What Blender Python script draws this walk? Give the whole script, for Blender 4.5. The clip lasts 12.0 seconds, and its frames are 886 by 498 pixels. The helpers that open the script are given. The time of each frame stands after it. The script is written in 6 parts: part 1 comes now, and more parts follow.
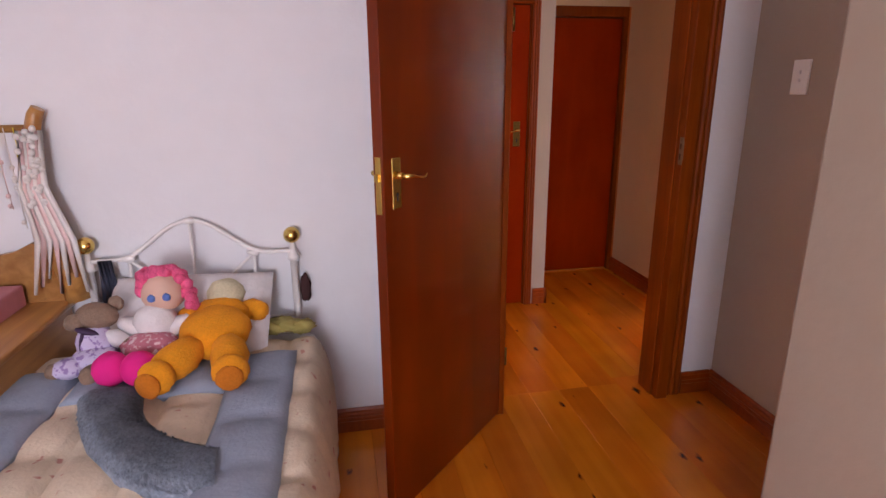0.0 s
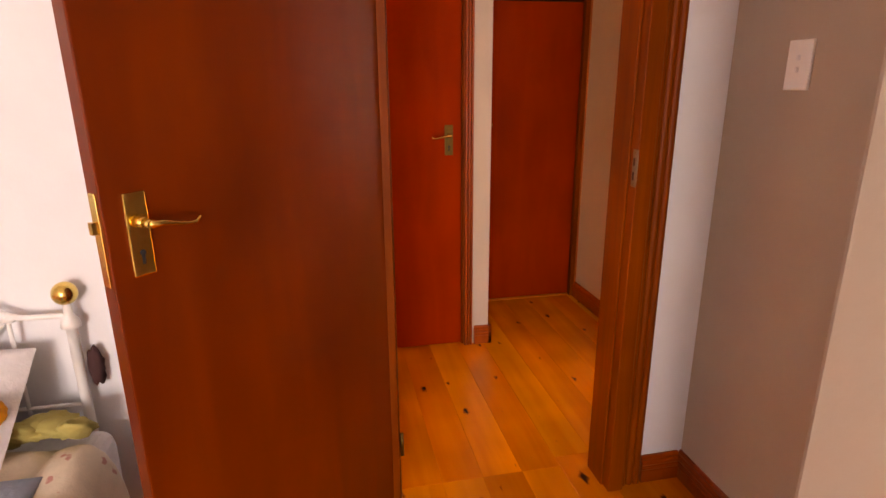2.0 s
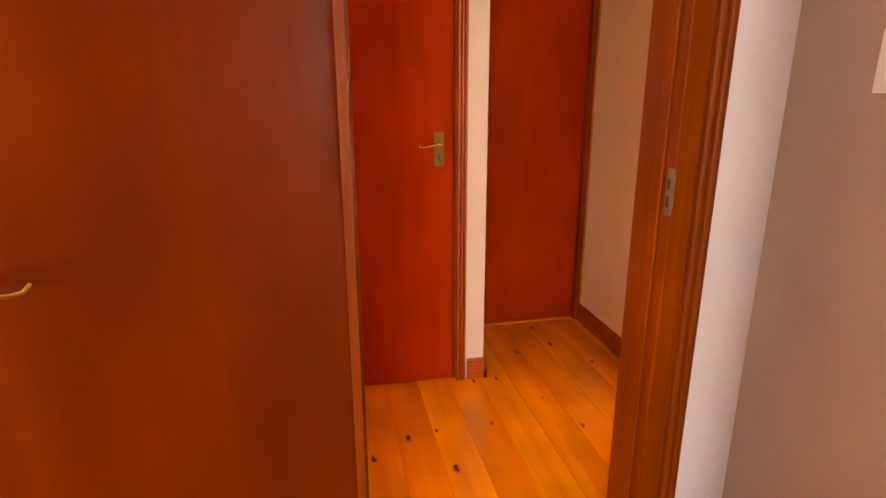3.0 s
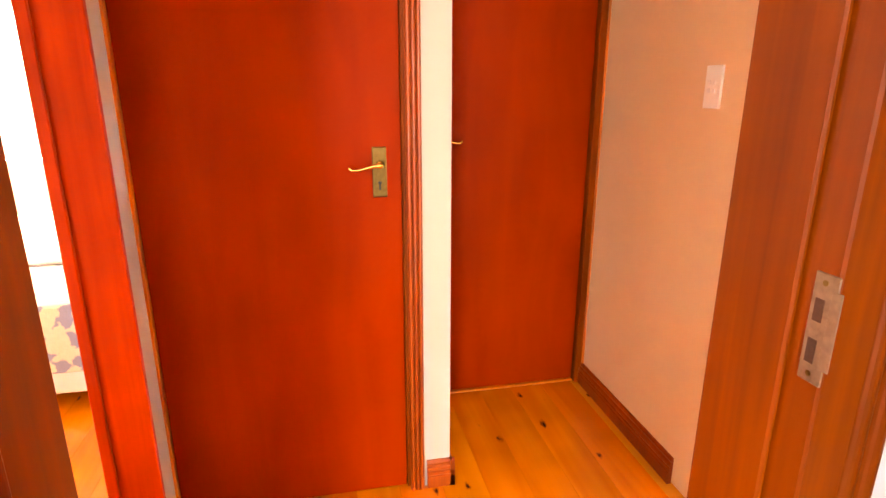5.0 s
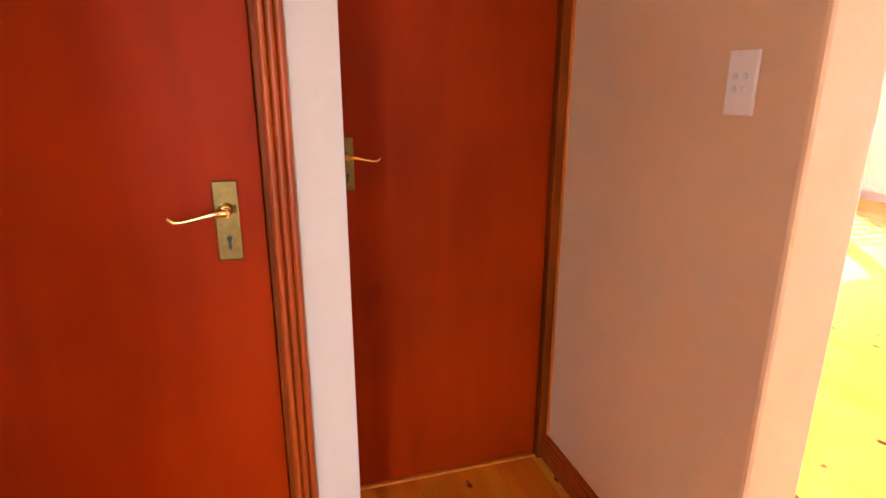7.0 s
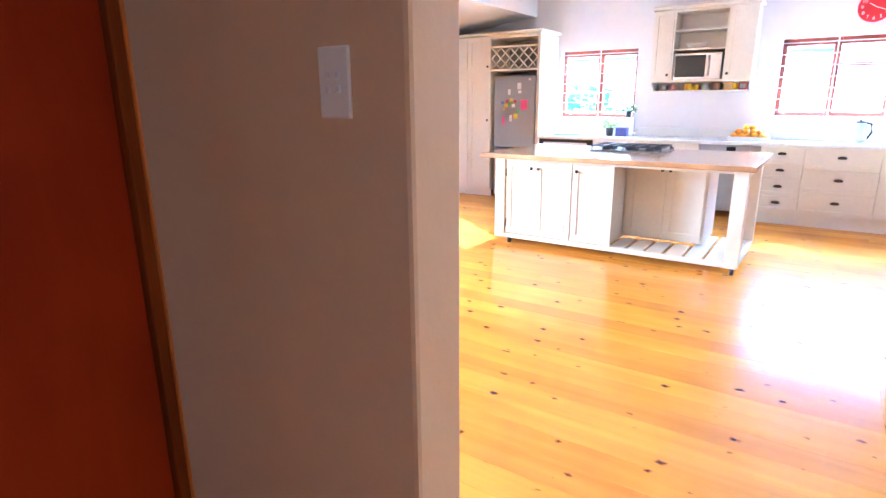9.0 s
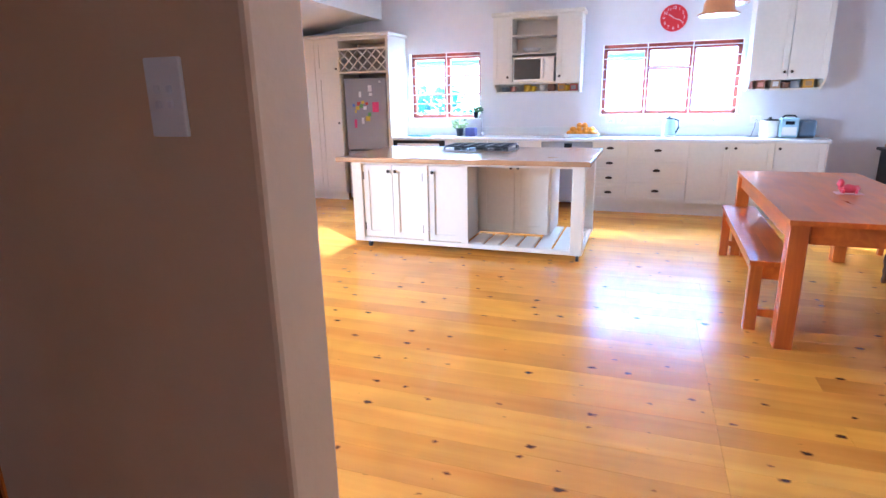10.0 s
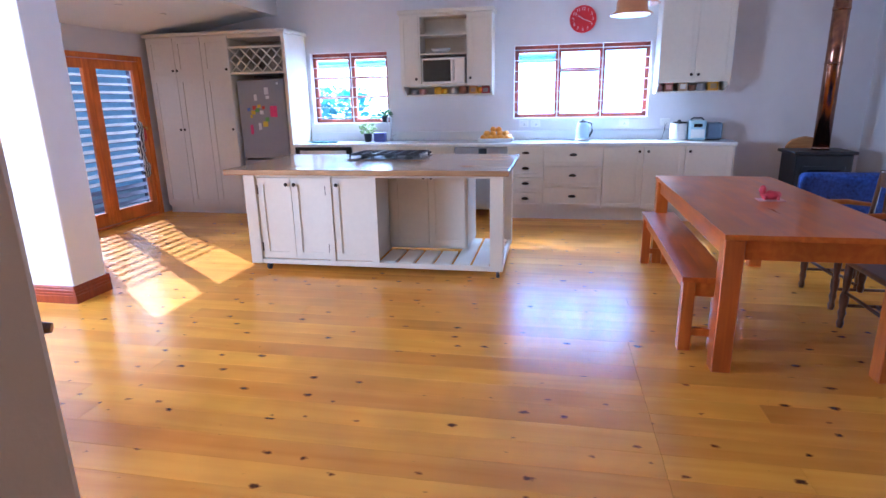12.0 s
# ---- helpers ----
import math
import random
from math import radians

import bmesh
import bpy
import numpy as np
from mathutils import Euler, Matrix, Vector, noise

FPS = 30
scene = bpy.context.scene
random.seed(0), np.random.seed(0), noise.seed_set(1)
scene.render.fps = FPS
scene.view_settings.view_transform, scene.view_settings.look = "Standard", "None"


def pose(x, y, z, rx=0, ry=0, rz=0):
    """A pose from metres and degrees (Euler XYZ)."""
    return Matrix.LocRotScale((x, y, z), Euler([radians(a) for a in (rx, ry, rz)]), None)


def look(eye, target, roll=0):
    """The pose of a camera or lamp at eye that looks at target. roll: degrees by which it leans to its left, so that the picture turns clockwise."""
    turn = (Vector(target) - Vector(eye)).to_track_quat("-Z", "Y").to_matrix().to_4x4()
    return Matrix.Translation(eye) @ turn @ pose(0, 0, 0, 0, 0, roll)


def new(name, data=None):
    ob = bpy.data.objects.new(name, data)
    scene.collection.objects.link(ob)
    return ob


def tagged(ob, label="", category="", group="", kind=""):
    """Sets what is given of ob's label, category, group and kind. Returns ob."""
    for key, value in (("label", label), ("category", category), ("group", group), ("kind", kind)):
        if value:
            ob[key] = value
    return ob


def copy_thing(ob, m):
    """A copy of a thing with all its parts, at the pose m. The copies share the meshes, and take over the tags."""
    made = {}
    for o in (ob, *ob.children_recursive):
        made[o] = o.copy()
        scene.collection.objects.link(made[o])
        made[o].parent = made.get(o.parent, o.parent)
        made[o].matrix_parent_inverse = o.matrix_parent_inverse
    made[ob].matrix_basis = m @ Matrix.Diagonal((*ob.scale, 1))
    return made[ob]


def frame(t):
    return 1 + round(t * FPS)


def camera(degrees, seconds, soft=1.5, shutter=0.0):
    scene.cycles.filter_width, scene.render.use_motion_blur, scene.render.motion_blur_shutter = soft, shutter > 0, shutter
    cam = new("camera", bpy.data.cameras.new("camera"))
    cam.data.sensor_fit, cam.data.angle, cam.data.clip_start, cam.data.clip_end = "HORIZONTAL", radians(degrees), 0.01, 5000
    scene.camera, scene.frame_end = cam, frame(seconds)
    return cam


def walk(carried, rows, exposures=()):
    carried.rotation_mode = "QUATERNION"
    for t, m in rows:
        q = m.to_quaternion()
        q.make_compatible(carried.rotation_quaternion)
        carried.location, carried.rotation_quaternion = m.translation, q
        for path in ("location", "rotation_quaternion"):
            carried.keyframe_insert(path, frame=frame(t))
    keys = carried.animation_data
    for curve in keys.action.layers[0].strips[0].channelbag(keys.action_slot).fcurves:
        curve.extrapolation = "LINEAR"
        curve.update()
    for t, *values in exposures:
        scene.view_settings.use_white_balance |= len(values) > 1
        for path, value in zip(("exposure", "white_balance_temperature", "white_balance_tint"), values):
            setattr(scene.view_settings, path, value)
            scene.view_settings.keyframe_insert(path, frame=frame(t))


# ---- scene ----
cam = camera(76.7, 12.0)
PATH = [
    (0, (-0.314, -0.185, 1.536), (0.040, 1.703, 0.979), -0.5),
    (0.5, (-0.157, -0.055, 1.539), (0.204, 1.832, 0.985), -0.4),
    (1, (-0.003, 0.104, 1.538), (0.374, 1.987, 0.982), -0.5),
    (1.5, (0.143, 0.252, 1.533), (0.523, 2.134, 0.973), -0.4),
    (2, (0.229, 0.443, 1.511), (0.611, 2.325, 0.952), -0.4),
    (2.5, (0.260, 0.656, 1.517), (0.650, 2.538, 0.961), -0.4),
    (3, (0.352, 0.841, 1.505), (0.744, 2.723, 0.953), -0.1),
    (4.8, (0.652, 1.567, 1.492), (1.054, 3.448, 0.943), 0.2),
    (5, (0.709, 1.659, 1.492), (1.106, 3.539, 0.937), 0.1),
    (5.5, (0.795, 1.830, 1.496), (1.192, 3.709, 0.934), 0),
    (6, (0.844, 2.024, 1.494), (1.248, 3.901, 0.934), -0),
    (6.5, (0.903, 2.162, 1.493), (1.343, 4.031, 0.931), 0),
    (6.7, (0.935, 2.224, 1.494), (1.406, 4.084, 0.929), -0),
    (8.3, (1.107, 2.534, 1.450), (2.368, 3.996, 0.931), 0.4),
    (8.5, (1.119, 2.537, 1.450), (2.497, 3.892, 0.932), 0.1),
    (9, (1.138, 2.518, 1.462), (2.732, 3.610, 0.944), -0.5),
    (9.5, (1.149, 2.508, 1.474), (2.877, 3.369, 0.953), -0.8),
    (10, (1.160, 2.530, 1.485), (2.975, 3.188, 0.963), -1.1),
    (10.5, (1.210, 2.542, 1.488), (3.061, 3.086, 0.965), -1.2),
    (11, (1.371, 2.560, 1.483), (3.245, 3.023, 0.960), -1.3),
    (11.5, (1.505, 2.579, 1.487), (3.390, 2.996, 0.965), -1.2),
    (12, (1.670, 2.625, 1.497), (3.563, 3.002, 0.976), -1.2),
]
EXPOSURES = [(0, 2.1, 8400, 37), (1.5, 2.55, 10200, 38), (2.5, 3.05, 13500, 38), (3, 3.35, 13500, 37), (4.8, 4.35, 11000, 31), (5.5, 4.2, 9600, 29), (6.7, 3.7, 7700, 25),
             (8.3, 3.0, 6000, 14), (8.5, 2.8, 5600, 12), (9, 2.45, 5300, 12), (9.5, 2.12, 5050, 11), (10, 1.82, 4950, 12), (10.5, 1.52, 4900, 13), (11, 1.32, 4870, 14), (12, 1.0, 4850, 16)]
walk(cam, [(t, look(e, g, r)) for t, e, g, r in PATH], EXPOSURES)

# ---- world, sun, large lights ----
SUN = Vector((-2.07, -2.69, -1.92)).normalized()
world = bpy.data.worlds.new("world")
scene.world = world
world.use_nodes = True
wn = world.node_tree
sky = wn.nodes.new("ShaderNodeTexSky")
sky.sky_type = "NISHITA"
sky.sun_disc = False
sky.sun_elevation = math.asin(-SUN.z)
sky.sun_rotation = math.atan2(-SUN.x, -SUN.y)
wn.links.new(sky.outputs[0], wn.nodes["Background"].inputs[0])
wn.nodes["Background"].inputs[1].default_value = 0.15

sun = new("sun", bpy.data.lights.new("sun", "SUN"))
sun.data.energy, sun.data.angle, sun.data.color = 5.0, radians(0.5), (1.0, 0.95, 0.87)
sun.matrix_world = look((0, 0, 10), Vector((0, 0, 10)) + SUN)


def window_light(name, at, to, w, h, power, color=(0.86, 0.92, 1.0)):
    """Sky light that enters through one window opening; also serves the added fill lamps."""
    lamp = new(name, bpy.data.lights.new(name, "AREA"))
    lamp.data.shape, lamp.data.size, lamp.data.size_y = "RECTANGLE", w, h
    lamp.data.energy, lamp.data.color = power, color
    lamp.matrix_world = look(at, to)
    return lamp


DAY = (0.70, 0.84, 1.0)
window_light("sky_light_window_1", (10.6, 5.385, 1.75), (5, 5.385, 1.75), 2.2, 1.1, 45, (0.55, 0.78, 1.0))
window_light("sky_light_window_2", (10.6, 2.32, 1.75), (5, 2.32, 1.75), 2.8, 1.1, 62, (0.20, 0.50, 1.0))
window_light("high_sky_window_1", (10.5, 5.385, 3.3), (7.6, 5.385, 0.9), 2.6, 1.6, 480, (0.76, 0.87, 1.0))
window_light("high_sky_window_2", (10.5, 2.32, 3.3), (7.6, 2.32, 0.9), 3.2, 1.6, 400, (0.60, 0.80, 1.0))
window_light("sky_light_bedroom_window", (-0.72, -2.55, 1.5), (-0.9, 2.2, 0.8), 1.15, 1.15, 33, (0.58, 0.775, 1.0))
# added fill lamp at the unseen dining end; no window is known there
window_light("sky_light_dining_window", (6.6, -3.06, 1.5), (5.6, 3, 1.1), 2.6, 1.7, 13, (0.90, 0.94, 1.0))
window_light("sky_light_left_room", (-1.7, 7.1, 1.5), (-0.6, 4.5, 0.6), 1.15, 1.15, 30, (1.0, 0.90, 0.76))
# added fill lamp from the unseen lounge side, brightens the kitchen floor
window_light("sky_light_lounge_window", (3.2, 8.2, 1.5), (4.6, 4, 0.5), 1.5, 1.15, 100, (0.70, 0.85, 1.0))

# ---- materials ----


def material(name, color, rough=0.6, metal=0.0, var=0.12, scale=6.0, bump=0.0, bump_scale=60.0, spec=0.5, tint=None):
    """A plain surface with variation at two scales and fine relief."""
    m = bpy.data.materials.new(name)
    m.use_nodes = True
    n, l = m.node_tree.nodes, m.node_tree.links
    b = n["Principled BSDF"]
    tc = n.new("ShaderNodeTexCoord")
    big, fine = n.new("ShaderNodeTexNoise"), n.new("ShaderNodeTexNoise")
    big.inputs["Scale"].default_value, fine.inputs["Scale"].default_value = scale * 0.35, scale * 4
    big.inputs["Detail"].default_value, fine.inputs["Detail"].default_value = 3, 4
    l.new(tc.outputs["Object"], big.inputs["Vector"])
    l.new(tc.outputs["Object"], fine.inputs["Vector"])
    add = n.new("ShaderNodeMath")
    add.operation = "ADD"
    l.new(big.outputs["Fac"], add.inputs[0])
    l.new(fine.outputs["Fac"], add.inputs[1])
    ramp = n.new("ShaderNodeMapRange")
    ramp.inputs["From Min"].default_value, ramp.inputs["From Max"].default_value = 0.6, 1.4
    l.new(add.outputs[0], ramp.inputs["Value"])
    mix = n.new("ShaderNodeMix")
    mix.data_type = "RGBA"
    t = tint or color
    mix.inputs["A"].default_value = (*[c * (1 - var) for c in t], 1)
    mix.inputs["B"].default_value = (*[min(1, c * (1 + var)) for c in color], 1)
    l.new(ramp.outputs[0], mix.inputs["Factor"])
    l.new(mix.outputs["Result"], b.inputs["Base Color"])
    b.inputs["Roughness"].default_value = rough
    b.inputs["Metallic"].default_value = metal
    b.inputs["Specular IOR Level"].default_value = spec
    if bump:
        nz, bp = n.new("ShaderNodeTexNoise"), n.new("ShaderNodeBump")
        nz.inputs["Scale"].default_value, nz.inputs["Detail"].default_value = bump_scale, 5
        l.new(tc.outputs["Object"], nz.inputs["Vector"])
        bp.inputs["Strength"].default_value, bp.inputs["Distance"].default_value = bump, 0.004
        l.new(nz.outputs["Fac"], bp.inputs["Height"])
        l.new(bp.outputs["Normal"], b.inputs["Normal"])
    return m


def wood(name, dark, light, rough=0.35, grain=(14, 14, 1.0), rings=2.5, knots=0.0, knot_color=(0.05, 0.018, 0.006), knot_scale=(5, 5, 1.6), each=0.0, coat=0.0, bump=0.15, mottle=0.25, flat=False, spec=0.5, core=None):
    """Grained wood; the grain runs along the axis with the smallest figure in grain. each: how much one piece differs from the next."""
    m = bpy.data.materials.new(name)
    m.use_nodes = True
    n, l = m.node_tree.nodes, m.node_tree.links
    b = n["Principled BSDF"]
    tc, info = n.new("ShaderNodeTexCoord"), n.new("ShaderNodeObjectInfo")
    shift = n.new("ShaderNodeVectorMath")
    shift.operation = "MULTIPLY_ADD"
    shift.inputs[1].default_value = (1, 1, 1)
    off = n.new("ShaderNodeCombineXYZ")
    mul = n.new("ShaderNodeMath")
    mul.operation, mul.inputs[1].default_value = "MULTIPLY", 53.0
    l.new(info.outputs["Random"], mul.inputs[0])
    for i in range(3):
        l.new(mul.outputs[0], off.inputs[i])
    l.new(tc.outputs["Object"], shift.inputs[0])
    l.new(off.outputs[0], shift.inputs[2])
    mp = n.new("ShaderNodeMapping")
    mp.inputs["Scale"].default_value = grain
    l.new(shift.outputs[0], mp.inputs["Vector"])
    nz = n.new("ShaderNodeTexNoise")
    nz.inputs["Scale"].default_value, nz.inputs["Detail"].default_value, nz.inputs["Distortion"].default_value = rings, 6, 0.6
    l.new(mp.outputs[0], nz.inputs["Vector"])
    ramp = n.new("ShaderNodeValToRGB")
    ramp.color_ramp.elements[0].position, ramp.color_ramp.elements[1].position = 0.3, 0.7
    ramp.color_ramp.elements[0].color, ramp.color_ramp.elements[1].color = (*dark, 1), (*light, 1)
    l.new(nz.outputs["Fac"], ramp.inputs["Fac"])
    last = ramp.outputs["Color"]
    blot = n.new("ShaderNodeTexNoise")
    blot.inputs["Scale"].default_value, blot.inputs["Detail"].default_value = 2.2, 2
    l.new(shift.outputs[0], blot.inputs["Vector"])
    hsv = n.new("ShaderNodeHueSaturation")
    mr = n.new("ShaderNodeMapRange")
    mr.inputs["From Min"].default_value, mr.inputs["From Max"].default_value = 0.3, 0.7
    mr.inputs["To Min"].default_value, mr.inputs["To Max"].default_value = 1 - mottle, 1 + mottle
    l.new(blot.outputs["Fac"], mr.inputs["Value"])
    val = n.new("ShaderNodeMath")
    val.operation = "MULTIPLY"
    pv = n.new("ShaderNodeMapRange")
    pv.inputs["To Min"].default_value, pv.inputs["To Max"].default_value = 1 - each, 1 + each
    l.new(info.outputs["Random"], pv.inputs["Value"])
    l.new(mr.outputs[0], val.inputs[0])
    l.new(pv.outputs[0], val.inputs[1])
    l.new(val.outputs[0], hsv.inputs["Value"])
    hue = n.new("ShaderNodeMapRange")
    hue.inputs["To Min"].default_value, hue.inputs["To Max"].default_value = 0.5 - each * 0.07, 0.5 + each * 0.03
    l.new(info.outputs["Random"], hue.inputs["Value"])
    l.new(hue.outputs[0], hsv.inputs["Hue"])
    l.new(last, hsv.inputs["Color"])
    last = hsv.outputs["Color"]
    if knots:
        km = n.new("ShaderNodeMapping")
        km.inputs["Scale"].default_value = knot_scale
        l.new(shift.outputs[0], km.inputs["Vector"])
        vo = n.new("ShaderNodeTexVoronoi")
        vo.inputs["Scale"].default_value = 1.0
        if flat:
            vo.voronoi_dimensions = "2D"
        wob, wv = n.new("ShaderNodeTexNoise"), n.new("ShaderNodeVectorMath")
        wob.inputs["Scale"].default_value, wob.inputs["Detail"].default_value = 9.0, 2
        wv.operation, wv.inputs[1].default_value = "MULTIPLY_ADD", (0.16, 0.16, 0.16)
        l.new(km.outputs[0], wob.inputs["Vector"])
        l.new(wob.outputs["Color"], wv.inputs[0])
        l.new(km.outputs[0], wv.inputs[2])
        l.new(wv.outputs[0], vo.inputs["Vector"])
        sep = n.new("ShaderNodeSeparateColor")
        l.new(vo.outputs["Color"], sep.inputs[0])
        size = n.new("ShaderNodeMapRange")
        size.inputs["From Min"].default_value, size.inputs["From Max"].default_value = 1 - knots, 1
        size.inputs["To Min"].default_value, size.inputs["To Max"].default_value = 0.0, 0.095
        l.new(sep.outputs[0], size.inputs["Value"])
        less = n.new("ShaderNodeMath")
        less.operation = "SUBTRACT"
        l.new(size.outputs[0], less.inputs[0])
        l.new(vo.outputs["Distance"], less.inputs[1])
        edge = n.new("ShaderNodeMapRange")
        edge.inputs["From Min"].default_value, edge.inputs["From Max"].default_value = -0.02, 0.02
        l.new(less.outputs[0], edge.inputs["Value"])
        mix = n.new("ShaderNodeMix")
        mix.data_type = "RGBA"
        mix.inputs["B"].default_value = (*knot_color, 1)
        l.new(edge.outputs[0], mix.inputs["Factor"])
        l.new(last, mix.inputs["A"])
        last = mix.outputs["Result"]
        if core:
            heart, dark_mix = n.new("ShaderNodeMapRange"), n.new("ShaderNodeMix")
            heart.inputs["From Min"].default_value, heart.inputs["From Max"].default_value = 0.022, 0.042
            dark_mix.data_type = "RGBA"
            dark_mix.inputs["B"].default_value = (*core, 1)
            l.new(less.outputs[0], heart.inputs["Value"])
            l.new(heart.outputs[0], dark_mix.inputs["Factor"])
            l.new(last, dark_mix.inputs["A"])
            last = dark_mix.outputs["Result"]
    l.new(last, b.inputs["Base Color"])
    rr = n.new("ShaderNodeMapRange")
    rr.inputs["To Min"].default_value, rr.inputs["To Max"].default_value = rough * 0.8, rough * 1.25
    l.new(nz.outputs["Fac"], rr.inputs["Value"])
    l.new(rr.outputs[0], b.inputs["Roughness"])
    b.inputs["Specular IOR Level"].default_value = spec
    b.inputs["Coat Weight"].default_value, b.inputs["Coat Roughness"].default_value = coat, 0.15
    bp = n.new("ShaderNodeBump")
    bp.inputs["Strength"].default_value, bp.inputs["Distance"].default_value = bump, 0.002
    l.new(nz.outputs["Fac"], bp.inputs["Height"])
    l.new(bp.outputs["Normal"], b.inputs["Normal"])
    return m


def glass_material():
    m = bpy.data.materials.new("window_glass")
    m.use_nodes = True
    b = m.node_tree.nodes["Principled BSDF"]
    b.inputs["Transmission Weight"].default_value, b.inputs["Roughness"].default_value = 1.0, 0.0
    b.inputs["IOR"].default_value, b.inputs["Base Color"].default_value = 1.05, (0.97, 0.99, 1, 1)
    return m


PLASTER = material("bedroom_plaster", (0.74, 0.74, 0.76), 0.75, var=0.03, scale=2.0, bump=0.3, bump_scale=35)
# same white plaster; shade and warm floor bounce are put into its colour
SHADED_PLASTER = material("shaded_plaster", (0.44, 0.345, 0.27), 0.75, var=0.03, scale=2.0, bump=0.3, bump_scale=35)
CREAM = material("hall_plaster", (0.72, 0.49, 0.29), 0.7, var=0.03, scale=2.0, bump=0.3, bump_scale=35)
# hall plaster where kitchen daylight falls; that cooler light is put into the colour
DAYLIT_HALL = material("daylit_hall_plaster", (0.47, 0.395, 0.33), 0.7, var=0.03, scale=2.0, bump=0.3, bump_scale=35)
KITCHEN_PAINT = material("kitchen_plaster", (0.76, 0.74, 0.76), 0.75, var=0.03, scale=2.0, bump=0.25, bump_scale=35)
CEILING = material("ceiling_paint", (0.8, 0.79, 0.77), 0.85, var=0.03, bump=0.1)
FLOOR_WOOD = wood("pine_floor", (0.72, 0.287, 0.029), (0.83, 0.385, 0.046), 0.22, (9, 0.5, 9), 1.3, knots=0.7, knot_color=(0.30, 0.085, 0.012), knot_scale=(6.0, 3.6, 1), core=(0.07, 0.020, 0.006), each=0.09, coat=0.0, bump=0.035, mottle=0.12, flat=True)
# redder, darker tone for the boards with x < 1.9
HALL_FLOOR = wood("orange_pine_floor", (0.60, 0.150, 0.009), (0.74, 0.225, 0.017), 0.24, (9, 0.5, 9), 1.3, knots=0.6, knot_color=(0.26, 0.055, 0.006), knot_scale=(6.0, 2.8, 1), core=(0.06, 0.016, 0.004), each=0.10, coat=0.0, bump=0.035, mottle=0.2, flat=True)
GAP = material("floor_gap", (0.16, 0.07, 0.02), 0.9)
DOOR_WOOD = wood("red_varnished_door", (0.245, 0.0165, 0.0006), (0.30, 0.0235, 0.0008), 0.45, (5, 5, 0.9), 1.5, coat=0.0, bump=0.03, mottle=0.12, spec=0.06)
# browner door wood, darkened further: the open leaf's shade is in the colour
SHADED_BROWN_DOOR = wood("shaded_brown_door", (0.140, 0.0155, 0.0009), (0.195, 0.024, 0.0014), 0.34, (5, 5, 0.9), 1.5, coat=0.0, bump=0.03, mottle=0.14, spec=0.32)
SKIRT_WOOD = wood("red_varnished_skirting", (0.25, 0.034, 0.003), (0.35, 0.056, 0.004), 0.38, (30, 30, 1.2), 1.5, coat=0.0, bump=0.06, mottle=0.2, spec=0.35)
FRAME_WOOD = wood("red_varnished_frame", (0.165, 0.025, 0.0014), (0.23, 0.039, 0.0020), 0.42, (30, 30, 1.2), 1.5, coat=0.0, bump=0.06, mottle=0.2, spec=0.12)
PINE_FRAME = wood("red_pine_frame", (0.38, 0.024, 0.002), (0.50, 0.042, 0.003), 0.42, (20, 20, 1), 1.5, knots=0.85, knot_scale=(7, 7, 3.2), coat=0.0, spec=0.1)
ORANGE_PINE = wood("orange_pine", (0.58, 0.12, 0.008), (0.76, 0.20, 0.015), 0.3, (22, 22, 1.2), 1.5, coat=0.3)
TABLE_WOOD = wood("varnished_table_wood", (0.46, 0.098, 0.008), (0.60, 0.160, 0.015), 0.30, (0.9, 12, 12), 1.6, knots=0.12, knot_scale=(2, 5, 5), each=0.06, coat=0.2, mottle=0.22)
TABLE_LEG = wood("varnished_leg_wood", (0.44, 0.100, 0.010), (0.58, 0.16, 0.018), 0.30, (18, 18, 1.2), 1.6, knots=0.1, knot_scale=(7, 7, 3), each=0.1, coat=0.3)
CHEST_WOOD = wood("honey_pine_chest", (0.38, 0.15, 0.04), (0.56, 0.26, 0.08), 0.35, (14, 1.2, 14), 1.8, knots=0.15, knot_scale=(5, 3, 5), coat=0.2)
DARK_WOOD = wood("dark_turned_wood", (0.07, 0.022, 0.008), (0.15, 0.05, 0.018), 0.35, (20, 20, 2), 1.8, coat=0.2)
ISLAND_TOP = wood("butcher_block_top", (0.42, 0.24, 0.11), (0.60, 0.38, 0.19), 0.22, (16, 1.0, 16), 1.6, each=0.1, coat=0.4, bump=0.04)
WHITE_CAB = material("cream_painted_cabinet", (0.76, 0.71, 0.63), 0.45, var=0.04, bump=0.06)
WHITE_PAINT = material("white_paint", (0.78, 0.77, 0.76), 0.4, var=0.03)
IVORY = material("white_enamelled_iron", (0.80, 0.77, 0.75), 0.35, var=0.05, bump=0.05)
WORKTOP = material("white_stone_worktop", (0.76, 0.77, 0.78), 0.15, var=0.05, scale=20)
BRASS = material("polished_brass", (0.78, 0.52, 0.16), 0.22, 1.0, var=0.15, scale=20)
OLD_BRASS = material("aged_brass", (0.18, 0.115, 0.035), 0.35, 1.0, var=0.25, scale=25)
COPPER = material("copper", (0.72, 0.34, 0.16), 0.2, 1.0, var=0.1, scale=15)
FLUE = material("heat_tinted_flue", (0.40, 0.20, 0.10), 0.18, 1.0, var=0.3, scale=4, tint=(0.22, 0.10, 0.12))
STEEL = material("brushed_steel", (0.60, 0.60, 0.62), 0.32, 1.0, var=0.08, scale=30)
SILVER = material("silver_fridge_paint", (0.32, 0.32, 0.34), 0.35, 0.4, var=0.04)
BLACK = material("black_iron", (0.02, 0.02, 0.022), 0.5, 0.2, var=0.2, bump=0.1)
BLACK_GLASS = material("black_glass", (0.015, 0.016, 0.02), 0.08, var=0.1)
